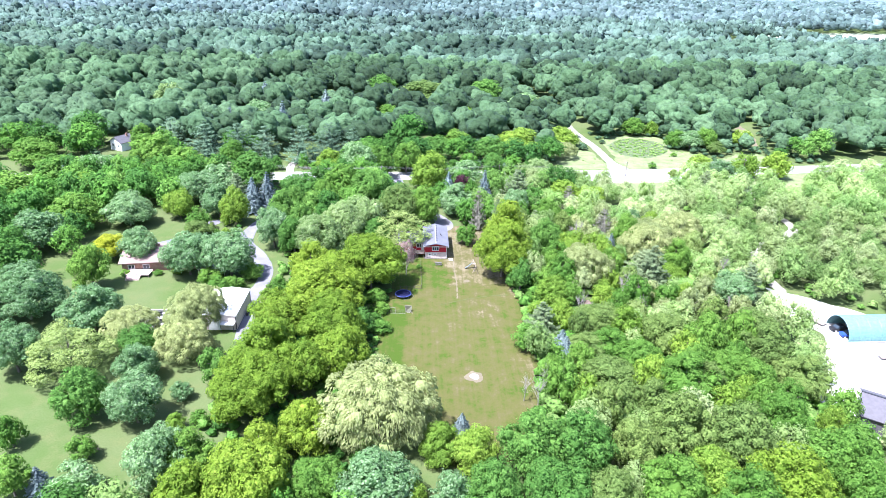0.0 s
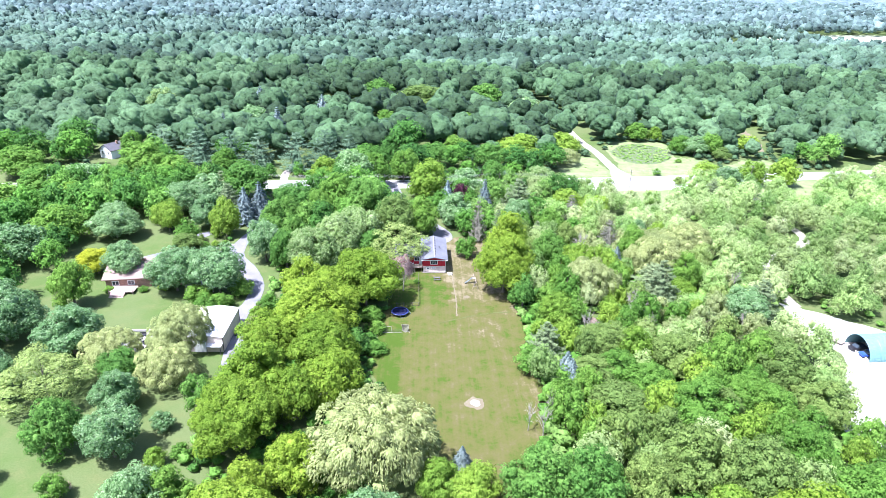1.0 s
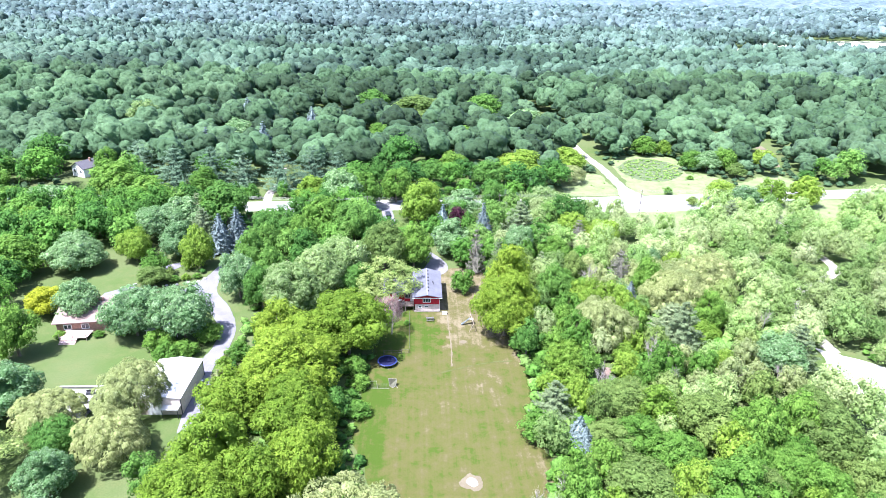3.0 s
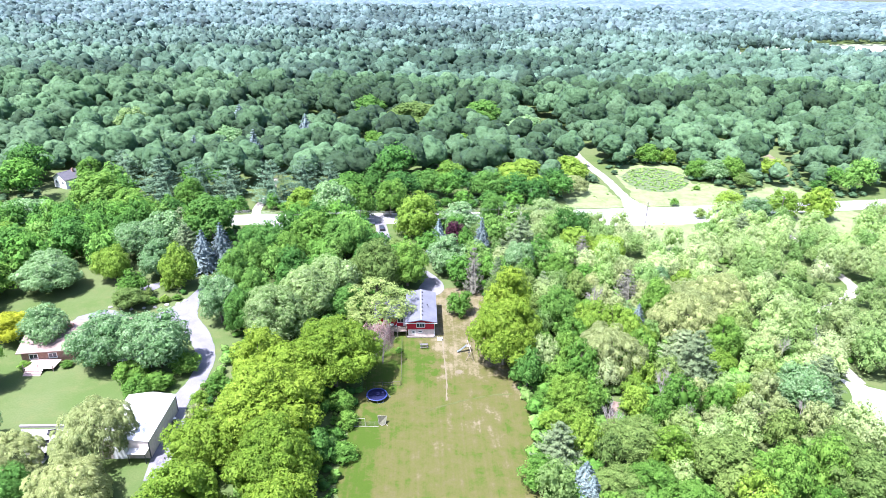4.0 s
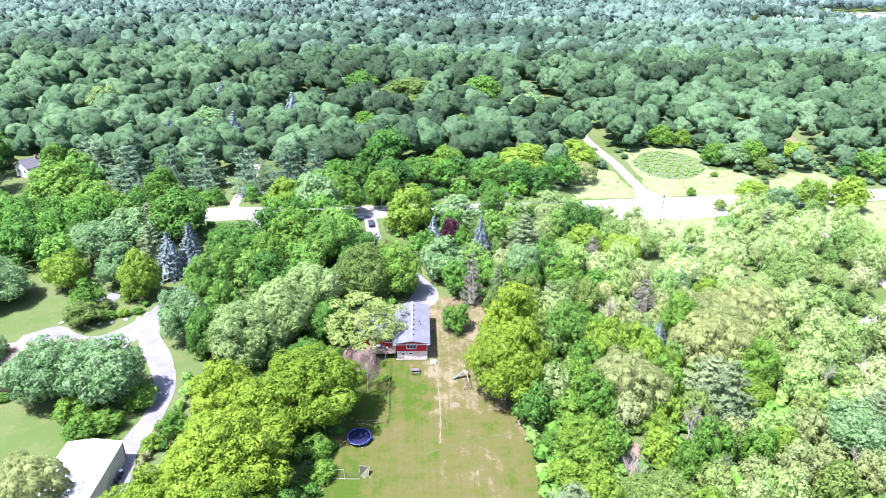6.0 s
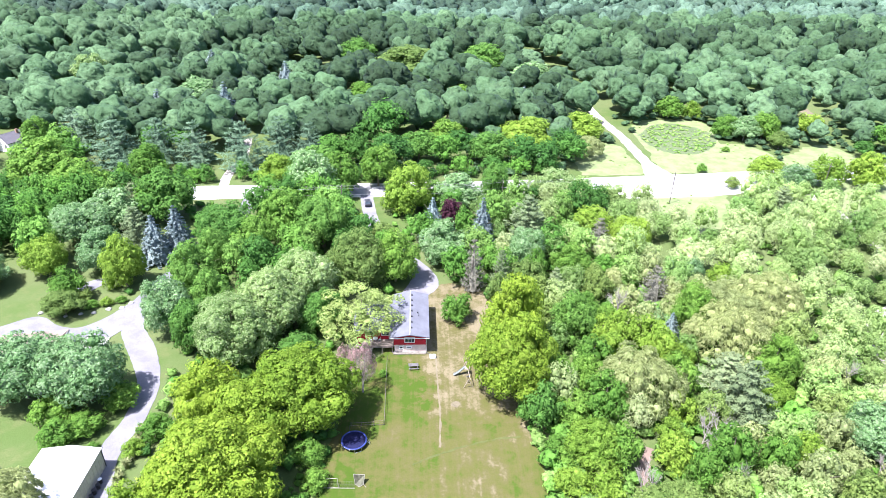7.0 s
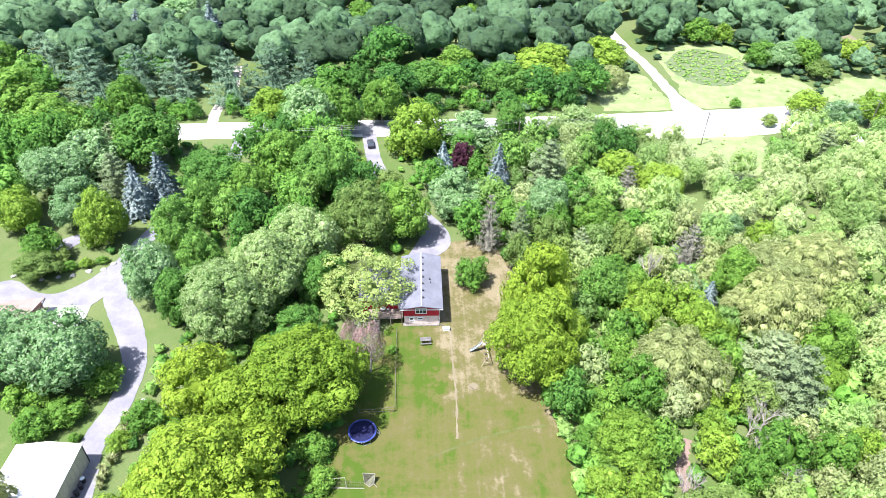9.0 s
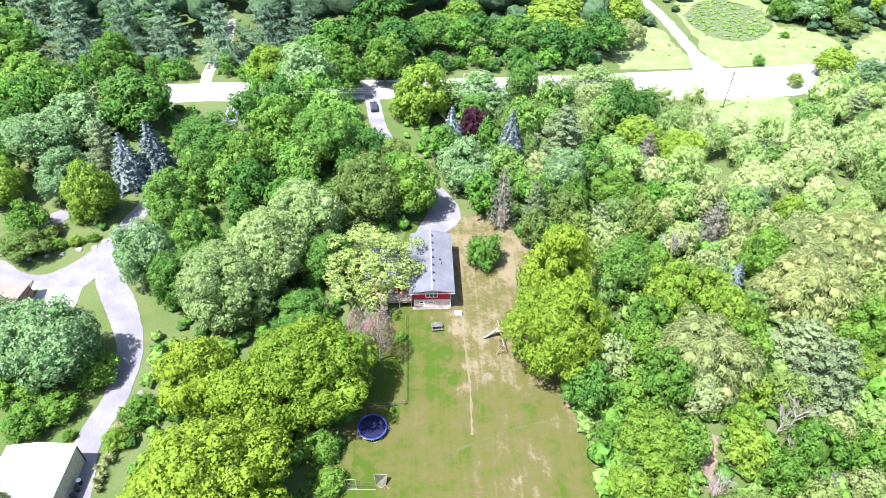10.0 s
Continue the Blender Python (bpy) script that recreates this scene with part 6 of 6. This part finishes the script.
def quonset():
    q = thing("quonset_hut", 104.8, 132.0, 0.0, "teal steel arched shelter open at one end on gravel", "shelter", turn=2)
    n, r, length = 22, 4.4, 26.0
    for k in range(9):
        bm = bmesh.new()
        x0, x1 = k * length / 9, (k + 1) * length / 9 - 0.03
        rows = []
        for i in range(n + 1):
            a = math.pi * i / n
            row = []
            for rr, x in ((r, x0), (r + 0.05, x0 + 0.08), (r + 0.05, x1 - 0.08), (r, x1), (r - 0.06, x1), (r - 0.06, x0)):
                row.append(bm.verts.new((x, rr * math.cos(a), 0.5 + rr * 1.0 * math.sin(a))))
            rows.append(row)
        for a, b in zip(rows, rows[1:]):
            for j in range(6):
                bm.faces.new((a[j], a[(j + 1) % 6], b[(j + 1) % 6], b[j]))
        part("arch_panel", bm, TEAL, q)
    for s in (-1, 1):
        part("footing", box(0, length, s * r - 0.25, s * r + 0.25, 0.0, 0.6), CONCRETE, q)
    part("back_wall", prism([(r * 0.98 * math.cos(math.pi * i / 12), 0.5 + r * 0.98 * math.sin(math.pi * i / 12)) for i in range(13)], 0, length - 0.3, length - 0.1), GREYROOF, q)


def car(x, y, turn, paint, label, name="car"):
    c = thing(name, x, y, 0.07, label, "car", turn=turn)
    bm = add_box(bmesh.new(), -0.9, 0.9, -2.2, 2.2, 0.35, 0.95, 0.12)
    part("body", bm, paint, c)
    bm = bmesh.new()
    lo = [(-0.82, -1.5), (0.82, -1.5), (0.82, 1.1), (-0.82, 1.1)]
    hi = [(-0.66, -1.1), (0.66, -1.1), (0.66, 0.5), (-0.66, 0.5)]
    a = [bm.verts.new((*p, 0.94)) for p in lo]
    b = [bm.verts.new((*p, 1.48)) for p in hi]
    for i in range(4):
        bm.faces.new((a[i], a[(i + 1) % 4], b[(i + 1) % 4], b[i]))
    bm.faces.new(a[::-1])
    bm.faces.new(b)
    part("cabin", bm, GLASS, c)
    part("roof", box(-0.66, 0.66, -1.1, 0.5, 1.48, 1.53, 0.02), paint, c)
    for sx in (-0.86, 0.86):
        for sy in (-1.4, 1.4):
            w = part("wheel", rod((sx - 0.1, sy, 0.33), (sx + 0.1, sy, 0.33), 0.33, None, 14), DARK, c)
            part("rim", rod((sx - 0.11, sy, 0.33), (sx + 0.11, sy, 0.33), 0.2, None, 10), WHITE, w)
    return c


quonset()
car(-8.9, 249.5, 8, plain("dark_car_paint", (0.03, 0.03, 0.04), 0.3, vary=0.05), "dark car parked on the shaded driveway")
car(107.2, 130.9, 88, plain("blue_car_paint", (0.03, 0.07, 0.35), 0.3, vary=0.05), "blue car parked under the arched shelter")
car(106.4, 134.0, 100, plain("black_car_paint", (0.02, 0.02, 0.025), 0.3, vary=0.05), "black car parked under the arched shelter")

barn = thing("grey_barn", 100.0, 93.0, 0.0, "barn with a dark grey metal roof at the yard's edge", "barn", turn=-36)
part("wall", box(-13, 13, -5, 5, 0, 3.6), GREYROOF, barn)
part("gable", prism([(-5, 3.6), (5, 3.6), (0, 5.8)], 0, -13, 13), GREYROOF, barn)
gable_roof(barn, -13, 13, -5, 5, 3.6, 5.8, 0.4, GREYROOF, 0)
part("ridge_cap", box(-13.4, 13.4, -0.2, 0.2, 5.9, 6.02), DARK, barn)

for x, y, a in ((103.0, 137.6, 30), (110.5, 121.0, 80), (112.0, 118.6, 84)):
    tr = thing("flat_trailer", x, y, 0.06, "low flat trailer parked on the gravel yard", "trailer", "trailers in the yard", a)
    part("bed", box(-0.9, 0.9, -2.0, 2.0, 0.5, 0.62), DECKWOOD, tr)
    part("drawbar", rod((0, 2.0, 0.5), (0, 3.2, 0.4), 0.05), DARK, tr)
    for s in (-1, 1):
        part("wheel", rod((s * 0.95 - 0.09, 0, 0.28), (s * 0.95 + 0.09, 0, 0.28), 0.28, None, 12), DARK, tr)


# ---- the power line along the road ----
def pole(x, y, h=10.5):
    p = thing("utility_pole", x, y, 0.0, "grey wooden utility pole with a crossarm", "utility pole", "poles along the road")
    wood = bpy.data.materials["old_fence_wood"]
    part("shaft", rod((0, 0, 0), (0, 0, h), 0.16, 0.11, 8), wood, p)
    part("crossarm", box(-0.06, 0.06, -1.2, 1.2, h - 0.9, h - 0.76), wood, p)
    for q in (-1.1, 0.0, 1.1):
        part("insulator", rod((0, q, h - 0.76), (0, q, h - 0.58), 0.05), WHITE, p)


POLES = [(-130, 243), (-72, 243.5), (-15.5, 240.5), (32, 245), (86, 250), (140, 258)]
for x, y in POLES:
    pole(x, y)
WIRE = plain("pale_wire", (0.22, 0.22, 0.22), 0.5, 0.3)
for (x0, y0), (x1, y1) in zip(POLES, POLES[1:]):
    w = thing("power_line", (x0 + x1) / 2, (y0 + y1) / 2, 0.0, "sagging power lines between utility poles", "power line", "power lines")
    for off, top in ((-1.1, 9.9), (0.0, 9.9), (1.1, 9.9), (0.0, 7.6)):
        bm, rows = bmesh.new(), []
        for k in range(9):
            s = k / 8
            q = Vector(((x1 - x0) * (s - 0.5), (y1 - y0) * (s - 0.5) + off, top - 4 * 1.1 * s * (1 - s)))
            rows.append([bm.verts.new(q + Vector((0, 0.016 * a, 0.016 * b))) for a, b in ((1, 0), (0, 1), (-1, 0), (0, -1))])
        for a, b in zip(rows, rows[1:]):
            for i in range(4):
                bm.faces.new((a[i], a[(i + 1) % 4], b[(i + 1) % 4], b[i]))
        part("wire", bm, WIRE, w)


# ---- garden stones, ornamental grass and fallen branches at the neighbour's drive ----
def stone_mesh(seed):
    rng = random.Random(seed)
    bm = bmesh.new()
    bmesh.ops.create_icosphere(bm, subdivisions=2, radius=0.5)
    for v in bm.verts:
        v.co *= 1 + 0.35 * noise.noise(v.co * 2.2 + Vector((seed, 0, 0)))
        v.co.z = max(-0.15, v.co.z * 0.65)
    me = bpy.data.meshes.new("stone")
    bm.to_mesh(me)
    bm.free()
    me.materials.append(plain("grey_stone", (0.24, 0.23, 0.22), 0.9, vary=0.25) if seed == 0 else bpy.data.materials["grey_stone"])
    return me


def grass_mesh(seed):
    rng = random.Random(seed)
    bm = bmesh.new()
    for i in range(90):
        a, lean, h = rng.uniform(0, 6.28), rng.uniform(0.1, 0.75), rng.uniform(0.9, 1.6)
        d, w = Vector((math.cos(a), math.sin(a), 0)), Vector((-math.sin(a), math.cos(a), 0)) * 0.03
        root = d * rng.uniform(0.0, 0.25)
        mid, tip = root + d * lean * 0.4 + Vector((0, 0, h * 0.7)), root + d * lean + Vector((0, 0, h * 0.85))
        q = [bm.verts.new(root - w), bm.verts.new(root + w), bm.verts.new(mid + w), bm.verts.new(mid - w), bm.verts.new(tip)]
        bm.faces.new(q[:4])
        bm.faces.new((q[3], q[2], q[4]))
    me = bpy.data.meshes.new("ornamental_grass")
    bm.to_mesh(me)
    bm.free()
    me.materials.append(STRAW)
    return me


STRAW = plain("straw_green_blades", (0.17, 0.19, 0.075), 0.8, vary=0.25)
STONES, TUFTS = [stone_mesh(i) for i in range(3)], [grass_mesh(i) for i in range(3)]
rng = random.Random(21)
for x, y in ((-69.0, 191.2), (-66.3, 191.6), (-63.6, 193.0), (-61.0, 193.6), (-72.0, 190.4), (-75.0, 191.0), (-59.6, 195.5), (-40.6, 158.4), (-40.9, 161.5), (-78.0, 191.6)):
    st = tagged(new("garden_stone", rng.choice(STONES)), "rounded grey garden stone beside the driveway", "stone", "stones by the driveway")
    s = rng.uniform(0.7, 1.5)
    st.matrix_basis = pose(x, y, 0.05, 0, 0, rng.uniform(0, 360)) @ Matrix.Diagonal((s, s, s, 1))
for i in range(13):
    g = tagged(new("ornamental_grass", rng.choice(TUFTS)), "tall straw-green ornamental grass clump by the drive", "grass", "grasses along the drive")
    s = rng.uniform(1.0, 1.6)
    g.matrix_basis = pose(-41.6 + rng.uniform(-0.7, 0.9), 142.5 + i * 1.05, 0.0, 0, 0, rng.uniform(0, 360)) @ Matrix.Diagonal((s, s, s, 1))
for i in range(5):
    br = tagged(new("fallen_branch", bpy.data.meshes[CROWNS["bare"][i % 3].name]), "fallen bare branch on the grass by the shed", "branch", "fallen branches by the shed")
    br.matrix_basis = pose(-42.6 + rng.uniform(-1.2, 1.2), 132.5 + rng.uniform(-1.5, 1.5), 0.35, 84, 0, rng.uniform(0, 360)) @ Matrix.Diagonal((2.2, 2.2, 2.6, 1))
